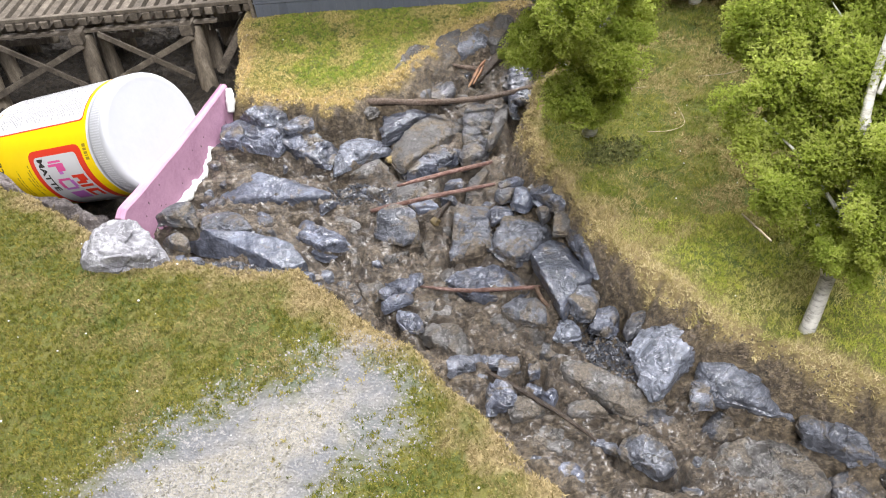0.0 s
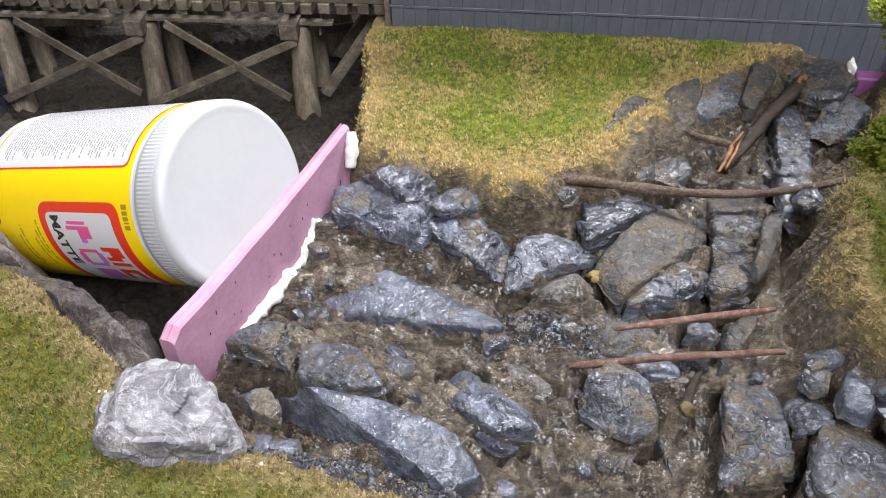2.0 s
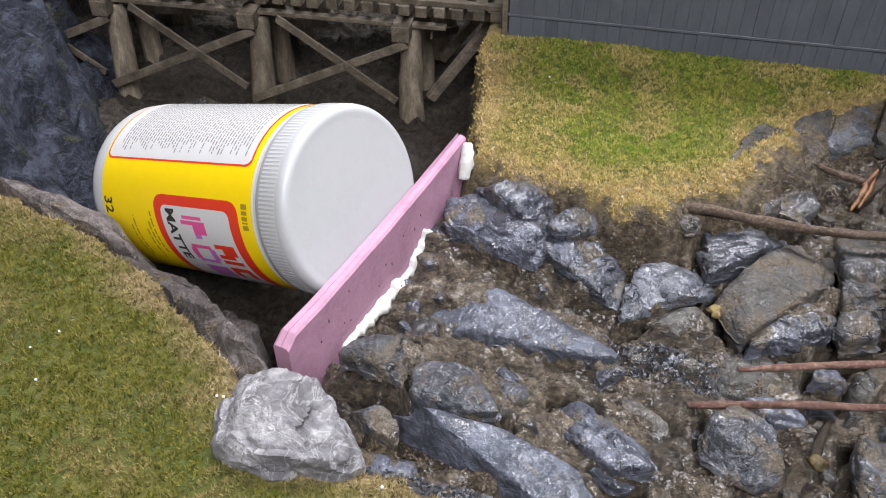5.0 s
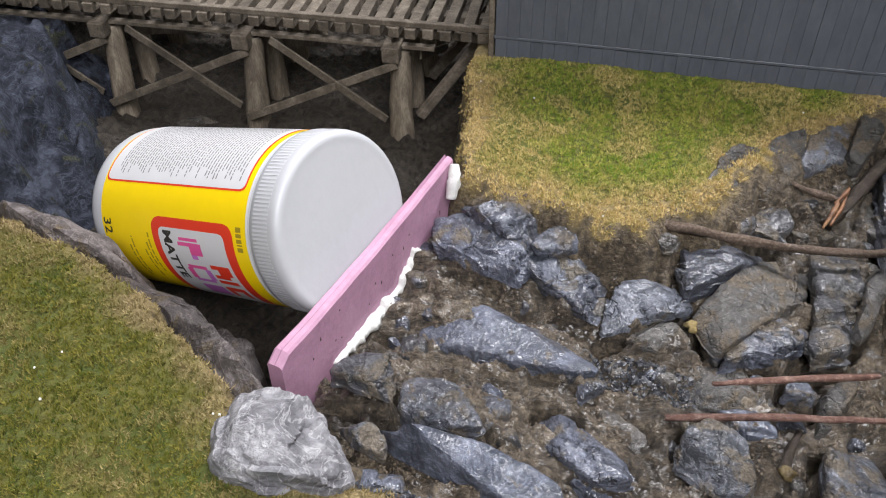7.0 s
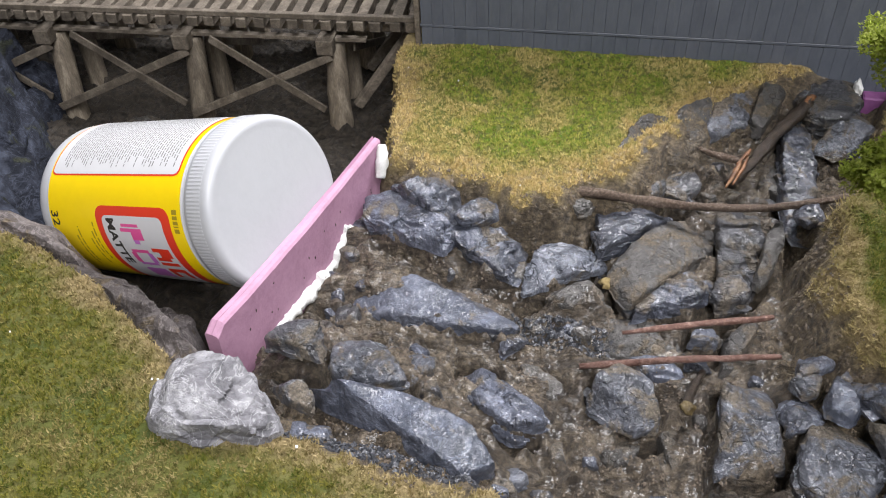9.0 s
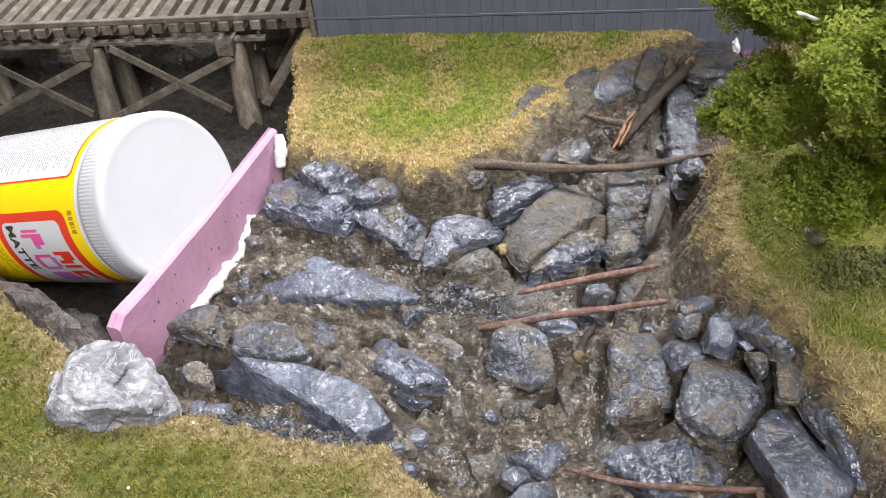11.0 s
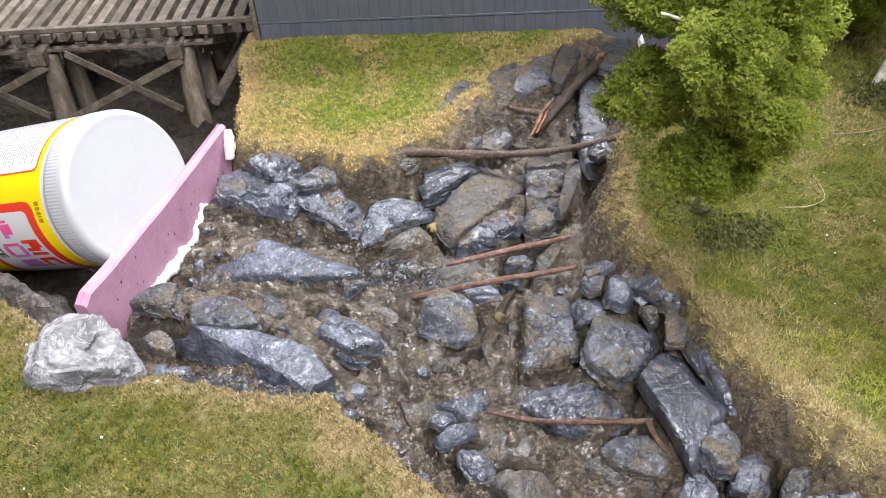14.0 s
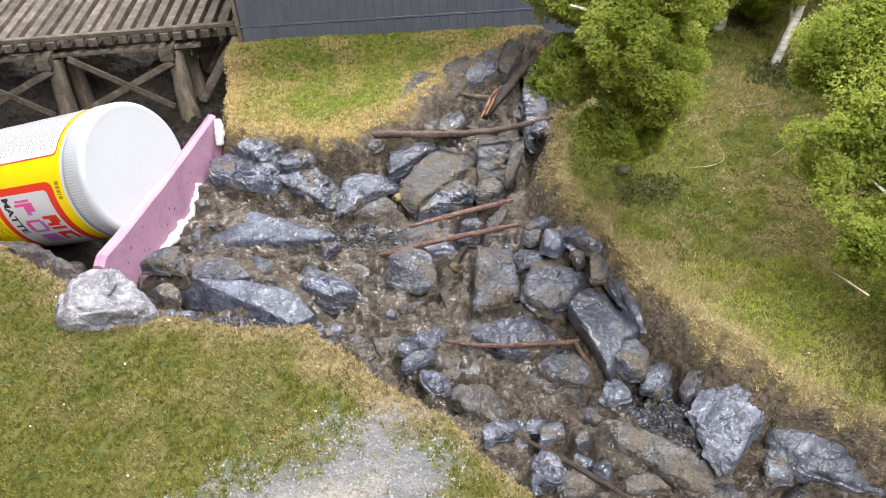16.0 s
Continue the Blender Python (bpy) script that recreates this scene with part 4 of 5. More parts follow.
def build_glue():
    """Dried white glue squeezed out along the foot of the board."""
    bead = thing("glue_bead", pose(0, 0, 0), "ragged line of dried white glue along the foam board", "glue")
    for t0, t1, wide in ((0.22, 0.76, 1.0), (0.80, 0.845, 0.8)):
        bm = bmesh.new()
        steps = int(260 * (t1 - t0))
        rows = []
        for k in range(steps + 1):
            t = t0 + (t1 - t0) * k / steps
            p = BOARD_A + BOARD_D * (BOARD_LEN * t) + BOARD_N * 0.0043
            z = max(height(p.x + 0.004, p.y - 0.001), -0.040)
            rag = wide * (0.55 + 0.9 * abs(noise.noise(Vector((t * 26, 1.7, 0)))) + 0.22 * noise.noise(Vector((t * 52, 4.1, 0)))) * (1.5 if 0.30 < t < 0.55 else 0.9) * min(1.0, 0.15 + min(k, steps - k) / 4)
            rise, out = 0.0025 * rag, 0.0036 * rag
            prof = ((-0.001, z + rise), (0.0006, z + rise), (0.35 * out + 0.0008, z + 0.75 * rise), (0.8 * out + 0.0006, z + 0.0012), (out + 0.0005, z - 0.002), (-0.001, z - 0.004))
            rows.append([bm.verts.new(Vector((p.x, p.y, h)) + BOARD_N * o) for o, h in prof])
        for q, r in zip(rows, rows[1:]):
            for k in range(5):
                bm.faces.new((q[k], r[k], r[k + 1], q[k + 1]))
        bm.faces.new(rows[0])
        bm.faces.new(rows[-1][::-1])
        bmesh.ops.recalc_face_normals(bm, faces=bm.faces[:])
        part("bead", bm, GLUE, bead, smooth=True)
    p = BOARD_A + BOARD_D * (BOARD_LEN * 0.965) + BOARD_N * 0.007
    pts = [(p.x, p.y - 0.006, -0.012), (p.x + 0.001, p.y, -0.002), (p.x + 0.0005, p.y + 0.005, 0.005)]
    tagged(mesh_ob("glue_drip", tube(pts, [0.003, 0.0042, 0.0025], 10, 0.3, 4), GLUE, True), "thick white glue drip on the end of the foam board", "glue")


build_glue()


# ---- timber trestle ----
def build_trestle():
    tr = thing("timber_trestle", pose(0, 0, 0), "weathered grey timber railway trestle over the gorge", "trestle bridge")
    y0, y1, top = 0.766, 0.906, 0.004
    rng = random.Random(12)
    bents = [-0.288 - 0.112 * k for k in range(6)]
    x_end = -0.2165
    # caps and piles
    for k, bx in enumerate(bents):
        part("cap_beam", beam((bx, y0 - 0.004, top - 0.0055), (bx, y1 + 0.004, top - 0.0055), 0.0125, 0.0115), TIMBER, tr)
        for j, (py, lean, rad) in enumerate(((y0 + 0.0125, -0.016, 0.0085), (0.812, -0.004, 0.0075), (0.862, 0.004, 0.0075), (y1 - 0.0125, 0.016, 0.0085))):
            foot = (bx + 0.006 + rng.uniform(-0.002, 0.002), py + lean, height(bx, py + lean) - 0.01)
            part("post", tube([(bx + 0.004, py, top - 0.008), ((bx + 0.004 + foot[0]) / 2, py + lean * 0.5, (top + foot[2]) / 2), foot], [rad * 0.85, rad, rad * 1.15], 12, 0.10, k * 5 + j), PILE_WOOD, tr, smooth=True)
        for sy in (y0 + 0.009, y1 - 0.009):
            out = -0.0135 if sy < 0.8 else 0.0135
            lo = height(bx, sy) + 0.012
            if sy < 0.8:
                part("sway_brace", beam((bx + 0.0185, sy + 0.004, top - 0.012), (bx + 0.0195, y1 - 0.03, lo), 0.0016, 0.006, 0.0002), TIMBER, tr)
    # longitudinal braces in both faces
    for a, b in zip(bents, bents[1:]):
        for fy, dz in ((y0 - 0.0015, 0), (y1 + 0.001, 0)):
            lo = -0.052
            bat = -0.014 if fy < 0.8 else 0.014
            part("cross_brace", beam((b + 0.003, fy + bat, lo - 0.004), (a + 0.004, fy, -0.009), 0.0018, 0.0062, 0.0003), TIMBER, tr)
            part("cross_brace", beam((b + 0.022, fy + 0.0022, 0.001), (a - 0.002, fy + bat + 0.0022, lo + 0.004), 0.0018, 0.0062, 0.0003), TIMBER, tr)
        part("girt", beam((a - 0.0065, y0 + 0.0075, 0.0015), (b + 0.0065, y0 + 0.0075, 0.002), 0.0055, 0.0030, 0.0003), TIMBER, tr)
        part("girt", beam((a + 0.010, y1 - 0.016, -0.030), (b - 0.006, y1 - 0.016, -0.030), 0.0030, 0.0055, 0.0003), TIMBER, tr)
        part("girt", beam((a + 0.010, y1 - 0.008, -0.050), (b - 0.006, y1 - 0.008, -0.049), 0.0030, 0.0055, 0.0003), TIMBER, tr)
    part("girt", beam((bents[0] + 0.0065, y0 + 0.0075, 0.0015), (bents[0] + 0.030, y0 + 0.0075, 0.0015), 0.0055, 0.0030, 0.0003), TIMBER, tr)
    part("bank_strut", beam((-0.222, 0.800, 0.006), (-0.270, 0.772, -0.055), 0.006, 0.007), TIMBER, tr)
    part("bank_strut", beam((-0.222, 0.855, 0.006), (-0.275, 0.840, -0.060), 0.006, 0.007), TIMBER, tr)
    # stringers
    x0 = bents[-1] - 0.03
    for sy in (y0 + 0.020, 0.810, 0.862, y1 - 0.020):
        part("stringer", beam((x0, sy, top + 0.0035), (x_end, sy, top + 0.0035), 0.010, 0.007), TIMBER, tr)
    # ties
    shared = bpy.data.meshes.new("tie")
    bm = box(0.0078, y1 - y0, 0.0072, None, 0.0004)
    bm.to_mesh(shared)
    bm.free()
    shared.materials.append(TIMBER)
    x = x_end - 0.006
    while x > x0:
        ob = new("tie", shared)
        ob.parent = tr
        ob.matrix_local = pose(x + rng.uniform(-0.0006, 0.0006), (y0 + y1) / 2 + rng.uniform(-0.0012, 0.0012), top + 0.0107, 0, 0, rng.uniform(-0.9, 0.9))
        x -= 0.0127
    for sy in (y0 + 0.0045, y1 - 0.0045):
        part("guard_timber", beam((x0, sy, top + 0.0163), (x_end, sy, top + 0.0163), 0.0045, 0.004, 0.0004), TIMBER, tr)


build_trestle()


# ---- dark sided building ----
def build_house():
    turn = -2.0
    house = thing("model_building", pose(-0.2145, 0.7535, 0.0, 0, 0, turn), "dark slate-grey model building with vertical board siding", "building")
    wide, deep, high = 0.52, 0.30, 0.135
    part("core", box(wide - 0.006, deep - 0.006, high, pose(wide / 2, deep / 2 + 0.004, high / 2 - 0.02)), SIDING, house)
    rng = random.Random(4)
    for name, z0, z1, proud in (("board", 0.0245, high - 0.022, 0.0), ("skirting_board", -0.02, 0.0222, 0.0006)):
        me = bpy.data.meshes.new(name)
        bm = box(0.00785, 0.0022, z1 - z0, None, 0.00018)
        bm.to_mesh(me)
        bm.free()
        me.materials.append(SIDING)
        k = 0
        while 0.004 + 0.0079 * k < wide - 0.004:
            ob = new(name, me)
            ob.parent = house
            ob.matrix_local = pose(0.0054 + 0.0079 * k, 0.0025 + proud + rng.uniform(-0.0002, 0.0002), (z0 + z1) / 2)
            k += 1
    part("band_course", box(wide, 0.0016, 0.0020, pose(wide / 2, 0.0021, 0.0235), 0.0003), SIDING, house)
    part("corner_post", box(0.0035, 0.0045, high, pose(-0.0012, 0.0022, high / 2 - 0.02), 0.0004), TIMBER, house, "weathered brown corner strip")
    part("end_wall", box(0.0022, deep - 0.01, high, pose(0.001, deep / 2 + 0.004, high / 2 - 0.02), 0.0004), SIDING, house)
    roof = bmesh.new()
    vs = [roof.verts.new(p) for p in ((-0.015, -0.015, high - 0.022), (wide + 0.015, -0.015, high - 0.022), (wide + 0.015, deep + 0.015, high - 0.022), (-0.015, deep + 0.015, high - 0.022),
                                      (-0.015, deep / 2, high + 0.03), (wide + 0.015, deep / 2, high + 0.03))]
    for f in ((0, 1, 5, 4), (2, 3, 4, 5), (0, 4, 3), (1, 2, 5), (3, 2, 1, 0)):
        roof.faces.new([vs[i] for i in f])
    bmesh.ops.recalc_face_normals(roof, faces=roof.faces[:])
    part("roof", roof, SIDING, house)


build_house()


# ---- rocks ----
PLACED = []


def rock(name, x, y, top, lx, ly, h, yaw, material, seed, label, group="rocks in the creek", cuts=7, rough=0.12, sub=4, sink=0.005, tilt=0.0, ripple=1.0, scallop=1.0, face=0.16):
    """A cast stone: a flat lump cut by random planes, rippled and softened; it reaches down into the ground."""
    PLACED.append((x, y, max(lx, ly) / 2))
    ground = height(x, y)
    h = max(h, top - ground + sink)
    rng = random.Random(seed)
    bm = bmesh.new()
    bmesh.ops.create_icosphere(bm, subdivisions=sub, radius=1.0)
    planes = []
    for k in range(cuts):
        a = 2 * math.pi * (k + rng.uniform(-0.38, 0.38)) / cuts
        planes.append((Vector((math.cos(a), math.sin(a), rng.uniform(0.05, 0.55))).normalized(), rng.uniform(0.50, 0.84)))
    for k in range(3):
        planes.append((Vector((rng.uniform(-0.65, 0.65), rng.uniform(-0.75, 0.35), 1)).normalized(), rng.uniform(0.38, 0.62)))
    off = Vector((seed * 1.37 % 50, seed * 2.11 % 50, seed * 0.73 % 50))
    flow = Matrix.Rotation(rng.uniform(-0.6, 0.6), 3, "Z")
    for v in bm.verts:
        p = v.co / (abs(v.co.x) ** 3.2 + abs(v.co.y) ** 3.2 + abs(v.co.z) ** 3.2) ** (1 / 3.2)
        for n, d in planes:
            e = p.dot(n) - d
            if e > 0:
                p -= n * (e * 1.0)
        v.co = p * (1 + rough * noise.fractal(p * 1.7 + off, 0.9, 2.1, 4))
    lo = [min(v.co[i] for v in bm.verts) for i in range(3)]
    hi = [max(v.co[i] for v in bm.verts) for i in range(3)]
    brow = min(0.42 * h, face * max(lx, ly) + 0.0015) if face < 1 else (face - 1) * h
    for v in bm.verts:
        for i, s in enumerate((lx, ly)):
            v.co[i] = ((v.co[i] - lo[i]) / (hi[i] - lo[i]) - 0.5) * s
        q = v.co.z
        v.co.z = -brow * (1 - q / hi[2]) if q > 0 else -brow - (h - brow) * (q / lo[2])
    bm.normal_update()
    amp = 0.0015 * ripple * min(1.0, max(lx, ly) / 0.03)
    moved = []
    for v in bm.verts:
        w = flow @ v.co
        ridge = 1 - 2 * abs(noise.noise(Vector((w.x * 70, w.y * 190, w.z * 190)) + off))
        fine = noise.noise(w * 420 + off)
        cell = noise.voronoi(Vector((w.x * 70, w.y * 110, w.z * 110)) / scallop + off)[0]
        moved.append(v.co + v.normal * (amp * (0.70 * ridge + 0.35 * fine + 1.7 * (cell[0] - 0.4))))
    for v, c in zip(bm.verts, moved):
        v.co = c
    ob = mesh_ob(name, bm, material, True)
    ob.data.set_sharp_from_angle(angle=0.50)
    ob.matrix_world = pose(x, y, top, tilt, 0, yaw)
    return tagged(ob, label, "rock", group)


def slate(name, material, x, y, top, ca, sa, reach, seed, label, group, chips=1.0, crisp=20.0, lean=8.0, bevels=2, sink=0.006, fine=1.0, stand=None, level=0.004, slope=(0.0, 0.0)):
    """A broken stone: flat top, side faces as given, a few bevelled edges, and a chipped skin; it reaches down into the mud."""
    rng = random.Random(seed)
    size = float(reach.max())
    PLACED.append((x, y, size))
    o = stand or min(0.010, max(0.0045, 0.42 * size))
    deep = max(0.012, top - height(x, y) + sink)
    normals, dist = [], []
    for c, q, d in zip(ca, sa, reach):
        f = math.radians(rng.uniform(-5, 17))
        normals.append((c * math.cos(f), q * math.cos(f), math.sin(f)))
        dist.append(max(d - 0.0035 * max(0.0, -q), 0.45 * d, 0.003) * math.cos(f) + (o - level) * math.sin(f))
    tip = Vector((rng.uniform(-1, 1), rng.uniform(-1.3, 0.7), 0)) * math.tan(math.radians(lean)) * 0.7 + Vector((slope[0], slope[1], 1))
    normals.append(tuple(tip.normalized()))
    dist.append(o * 0.97)
    for _ in range(bevels):
        a, f, k = rng.uniform(0, 6.283), math.radians(rng.uniform(16, 42)), rng.uniform(0.10, 0.5)
        normals.append((math.cos(a) * math.sin(f), math.sin(a) * math.sin(f), math.cos(f)))
        dist.append(o * math.cos(f) + size * k * math.sin(f))
    normals, dist = np.array(normals), np.array(dist)
    rings, segs = (46, 104) if size > 0.021 else (32, 72) if size > 0.011 else (20, 44)
    psi = np.linspace(0, 1, rings + 1)[1:] * 1.95
    ang = np.arange(segs) * (2 * math.pi / segs)
    mean = float(reach.mean())
    u = np.stack([np.sin(psi)[:, None] * np.cos(ang) * mean, np.sin(psi)[:, None] * np.sin(ang) * mean, np.repeat(np.cos(psi)[:, None], segs, 1) * o], 2).reshape(-1, 3)
    u = np.concatenate([[(0, 0, o)], u])
    u = u / np.linalg.norm(u, axis=1)[:, None]
    t = np.clip(u @ normals.T, 0, None) / dist
    radius = np.minimum(1 / np.maximum((t ** crisp).sum(1), 1e-30) ** (1 / crisp), 1.5 * size + deep)
    co = u * radius[:, None]
    co[:, 2] = np.maximum(co[:, 2], o - deep)
    off = Vector((seed * 1.37 % 50, seed * 2.11 % 50, seed * 0.73 % 50))
    turn = Matrix.Rotation(rng.uniform(-0.7, 0.7), 3, "Z")
    amp = 0.0016 * chips * min(1.0, size / 0.016)
    moved = []
    for c, way in zip(co, u):
        w = turn @ Vector(c)
        q = Vector((w.x * 75, w.y * 120, w.z * 120)) + off
        cell = noise.voronoi(q)[1][0]
        tilt = noise.cell_vector(cell * 7.3)
        ridge = 1 - 2 * abs(noise.noise(Vector((w.x * 60, w.y * 170, w.z * 170)) + off))
        calm = min(1.0, math.hypot(c[0], c[1]) / (0.22 * size))
        skin = calm * amp * (1.25 * (q - cell).dot(tilt) + 0.55 * tilt.x + 0.45 * ridge) + 0.00045 * fine * noise.noise(w * 460 + off) + 0.0020 * min(1.0, size / 0.016) * noise.fractal(w * 58 + off, 1.0, 2.0, 3)
        moved.append(tuple(Vector(c) + Vector(way) * skin))
    quads = []
    for k in range(rings - 1):
        a0, b0 = 1 + k * segs, 1 + (k + 1) * segs
        quads += [(a0 + m, b0 + m, b0 + (m + 1) % segs, a0 + (m + 1) % segs) for m in range(segs)]
    caps = [(0, 1 + m, 1 + (m + 1) % segs) for m in range(segs)]
    low = 1 + (rings - 1) * segs
    me = bpy.data.meshes.new(name)
    me.from_pydata(moved, [], quads + caps + [tuple(low + m for m in range(segs - 1, -1, -1))])
    me.polygons.foreach_set("use_smooth", [True] * len(me.polygons))
    me.set_sharp_from_angle(angle=0.55)
    me.materials.append(material)
    ob = new(name, me)
    ob.matrix_world = pose(x, y, top - o)
    return tagged(ob, label, "rock", group)


# material, label, chips, crispness of edges, lean of the top, bevels, fine relief
LOOKS = {"a": (ROCK_BLUE, "wet blue-grey slate rock set in creek mud", 1.25, 11, 10, 3, 1.2),
         "g": (ROCK_GREY, "grey slate rock, half wet, set in creek mud", 0.8, 14, 8, 3, 1.0),
         "k": (ROCK_DARK, "dark mud-smeared slate rock in the creek", 1.2, 10, 10, 3, 1.0),
         "w": (ROCK_PALE, "pale shiny wet grey rock in the creek", 1.0, 12, 9, 3, 1.2),
         "s": (ROCK_SLAB, "dark smooth wet slate slab in the mud", 0.4, 13, 9, 2, 0.5),
         "q": (ROCK_SLAB, "smooth blue-black slate slab with a wet sheen", 0.4, 18, 8, 2, 0.4),
         "v": (ROCK_BLACK, "smooth blue-black slate slab with a wet sheen", 0.4, 18, 6, 2, 0.4),
         "d": (ROCK_DULL, "dull flat muddy slate leaning on the bank", 0.55, 14, 8, 2, 0.8),
         "e": (ROCK_DULL, "dull muddy slate slab leaning on the bank", 0.55, 14, 5, 1, 0.8),
         "f": (ROCK_GREY, "pale grey slate slab leaning on the bank", 0.6, 16, 5, 1, 0.8),
         "b": (ROCK_MUD, "mud-smeared brown-grey rock in the creek bed", 1.1, 9, 12, 2, 1.2),
         "m": (ROCK_MUD, "flat muddy grey rock slab in the creek", 1.0, 10, 5, 2, 1.0)}

for n, (k, x, y, top, ca, sa, reach) in enumerate(STONES):
    m, label, chips, crisp, lean, bevels, fine = LOOKS[k]
    slope = (0.38, -0.42) if k in "ef" else (0.03, -0.12) if k == "q" else (0.10, 0.22) if k == "v" else (0.0, 0.0)
    slate("creek_rock", m, x, y, top + 0.0015, ca, sa, reach * 1.03, 100 + 7 * n, label, "rocks in the creek", chips, crisp, lean, bevels, 0.006, fine, slope=slope)
way = np.radians([-170, 161, 118, 81, 51, 35, -11, -67, -83, -120])
slate("plaster_rock", ROCK_WHITE, -0.2500, 0.4330, 0.0175, np.cos(way), np.sin(way), np.array([34, 32, 27, 17, 14, 17, 37, 29, 24, 32]) / 1000, 948,
      "unpainted white-grey plaster rock on the lawn edge", "", 1.3, 9, 4, 4, 0.006, 1.2, 0.013, 0.010, (0.22, -0.10))
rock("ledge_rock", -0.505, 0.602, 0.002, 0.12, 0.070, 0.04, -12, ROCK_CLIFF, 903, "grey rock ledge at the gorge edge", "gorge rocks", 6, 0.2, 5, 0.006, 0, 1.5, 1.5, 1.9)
rock("ledge_rock", -0.415, 0.547, 0.004, 0.11, 0.022, 0.02, -15, ROCK_LEDGE, 904, "pale grey rock fringe along the lawn edge", "gorge rocks", 6, 0.2)


def build_cliff():
    """The blue-grey rock face that closes the gorge beside the trestle."""
    foot = [(-0.455, 0.50), (-0.457, 0.60), (-0.466, 0.655), (-0.480, 0.715), (-0.496, 0.752), (-0.490, 0.800), (-0.56, 0.835), (-0.95, 0.84), (-0.95, 0.50)]
    xs, ys = np.arange(-0.80, -0.44, 0.0028), np.arange(0.545, 0.845, 0.0028)
    gx, gy = np.meshgrid(xs, ys)
    d = inside_by(foot, gx, gy)
    lump = fractal(gx, gy, 26, 141, 2)
    step = np.floor((d + 0.010 * lump) / 0.026)
    ledge = step * 0.026 + 0.026 * smooth(0.35, 1.0, (d + 0.010 * lump) / 0.026 - step)
    z = -0.092 + 0.098 * smooth(-0.004, 0.060, ledge) + 0.0055 * fractal(gx * 1.3, gy * 0.7, 60, 151, 4) + 0.007 * (1 - 2 * np.abs(value_noise(gx * 60 + gy * 25, gy * 22, 1.0, 161)))
    z = np.where(gy > 0.755, np.minimum(z, 0.001), z)
    verts = [(float(a), float(b), float(c)) for a, b, c in zip(gx.ravel(), gy.ravel(), z.ravel())]
    nx, ny = len(xs), len(ys)
    faces = [(r * nx + c, r * nx + c + 1, (r + 1) * nx + c + 1, (r + 1) * nx + c) for r in range(ny - 1) for c in range(nx - 1) if d[r, c] > -0.004]
    me = bpy.data.meshes.new("rock_cliff")
    me.from_pydata(verts, [], faces)
    me.polygons.foreach_set("use_smooth", [True] * len(faces))
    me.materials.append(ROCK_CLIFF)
    tagged(new("rock_cliff", me), "dark blue-grey rock cliff closing the gorge", "cliff", "gorge rocks")


build_cliff()
rock("gorge_rock", -0.343, 0.509, -0.002, 0.110, 0.020, 0.03, -29, ROCK_LEDGE, 911, "dull mauve-grey rock in the gorge wall", "gorge rocks", 5, 0.14)
rock("gorge_rock", -0.300, 0.480, -0.006, 0.080, 0.019, 0.03, -40, ROCK_LEDGE, 913, "dull mauve-grey rock in the gorge wall", "gorge rocks", 5, 0.14)
rock("gorge_rock", -0.312, 0.502, -0.022, 0.046, 0.020, 0.03, -30, ROCK_LEDGE, 917, "dull mauve-grey rock in the gorge wall", "gorge rocks", 5, 0.14)
rock("gorge_rock", -0.445, 0.758, -0.066, 0.030, 0.014, 0.01, 5, ROCK_MUD, 915, "small grey stone on the gorge floor", "gorge rocks", 8, 0.2)


def scatter_stones(count, seed):
    """Small rubble wedged between the larger rocks."""
    rng = random.Random(seed)
    made = 0
    spots = np.random.RandomState(seed)
    xs, ys = spots.uniform(-0.24, 0.22, 6000), spots.uniform(0.22, 0.72, 6000)
    zs, da, db, dc, _g = land(xs, ys)
    near = np.maximum(np.maximum(da, db), dc)
    for x, y, z, d in zip(xs, ys, zs, near):
        if made >= count:
            break
        if d > -0.006 or d < -0.2 or x < -0.265 + (y - 0.478) * 0.302:
            continue
        s = rng.choice((0.010, 0.013, 0.017, 0.021, 0.026) if x > -0.08 and y < 0.47 else (0.007, 0.009, 0.012, 0.016))
        if any((x - px) ** 2 + (y - py) ** 2 < (0.70 * pr + s * 0.42) ** 2 for px, py, pr in PLACED):
            continue
        k = rng.choice("aabbkg")
        m, label, chips, crisp, lean, bevels, fine = LOOKS[k]
        n = rng.choice((4, 5, 6))
        a = np.array([6.283 * (i + rng.uniform(-0.3, 0.3)) / n for i in range(n)])
        slate("creek_stone", m, float(x), float(y), float(z) + s * rng.uniform(0.10, 0.28), np.cos(a), np.sin(a), np.array([s * rng.uniform(0.38, 0.7) for _ in range(n)]), seed + made * 3,
              "small muddy stone between the creek rocks" if k in "bk" else "small wet stone between the creek rocks", "small stones in the creek", chips, crisp, 14, bevels, 0.003, fine)
        made += 1


scatter_stones(95, 5002)


# ---- twigs and driftwood ----
def twig(name, pts, radii, material, label, seed, category="twig"):
    return tagged(mesh_ob(name, tube(pts, [0.78 * r for r in radii], 9, 0.60, seed), material, True), label, category, "driftwood in the creek")


twig("twig", [(-0.101, 0.617, -0.008), (-0.046, 0.612, -0.011), (0.000, 0.614, -0.012), (0.034, 0.620, -0.010), (0.062, 0.628, -0.008)], [0.0036, 0.0032, 0.0029, 0.0027, 0.002], TWIG_SPECK,
     "long wet brown stick lying across the creek rocks", 1)
twig("twig", [(-0.073, 0.526, -0.031), (-0.034, 0.5325, -0.027), (0.003, 0.5375, -0.023)], [0.0015, 0.0024, 0.0018], TWIG_RED, "reddish-brown twig across the creek", 2)
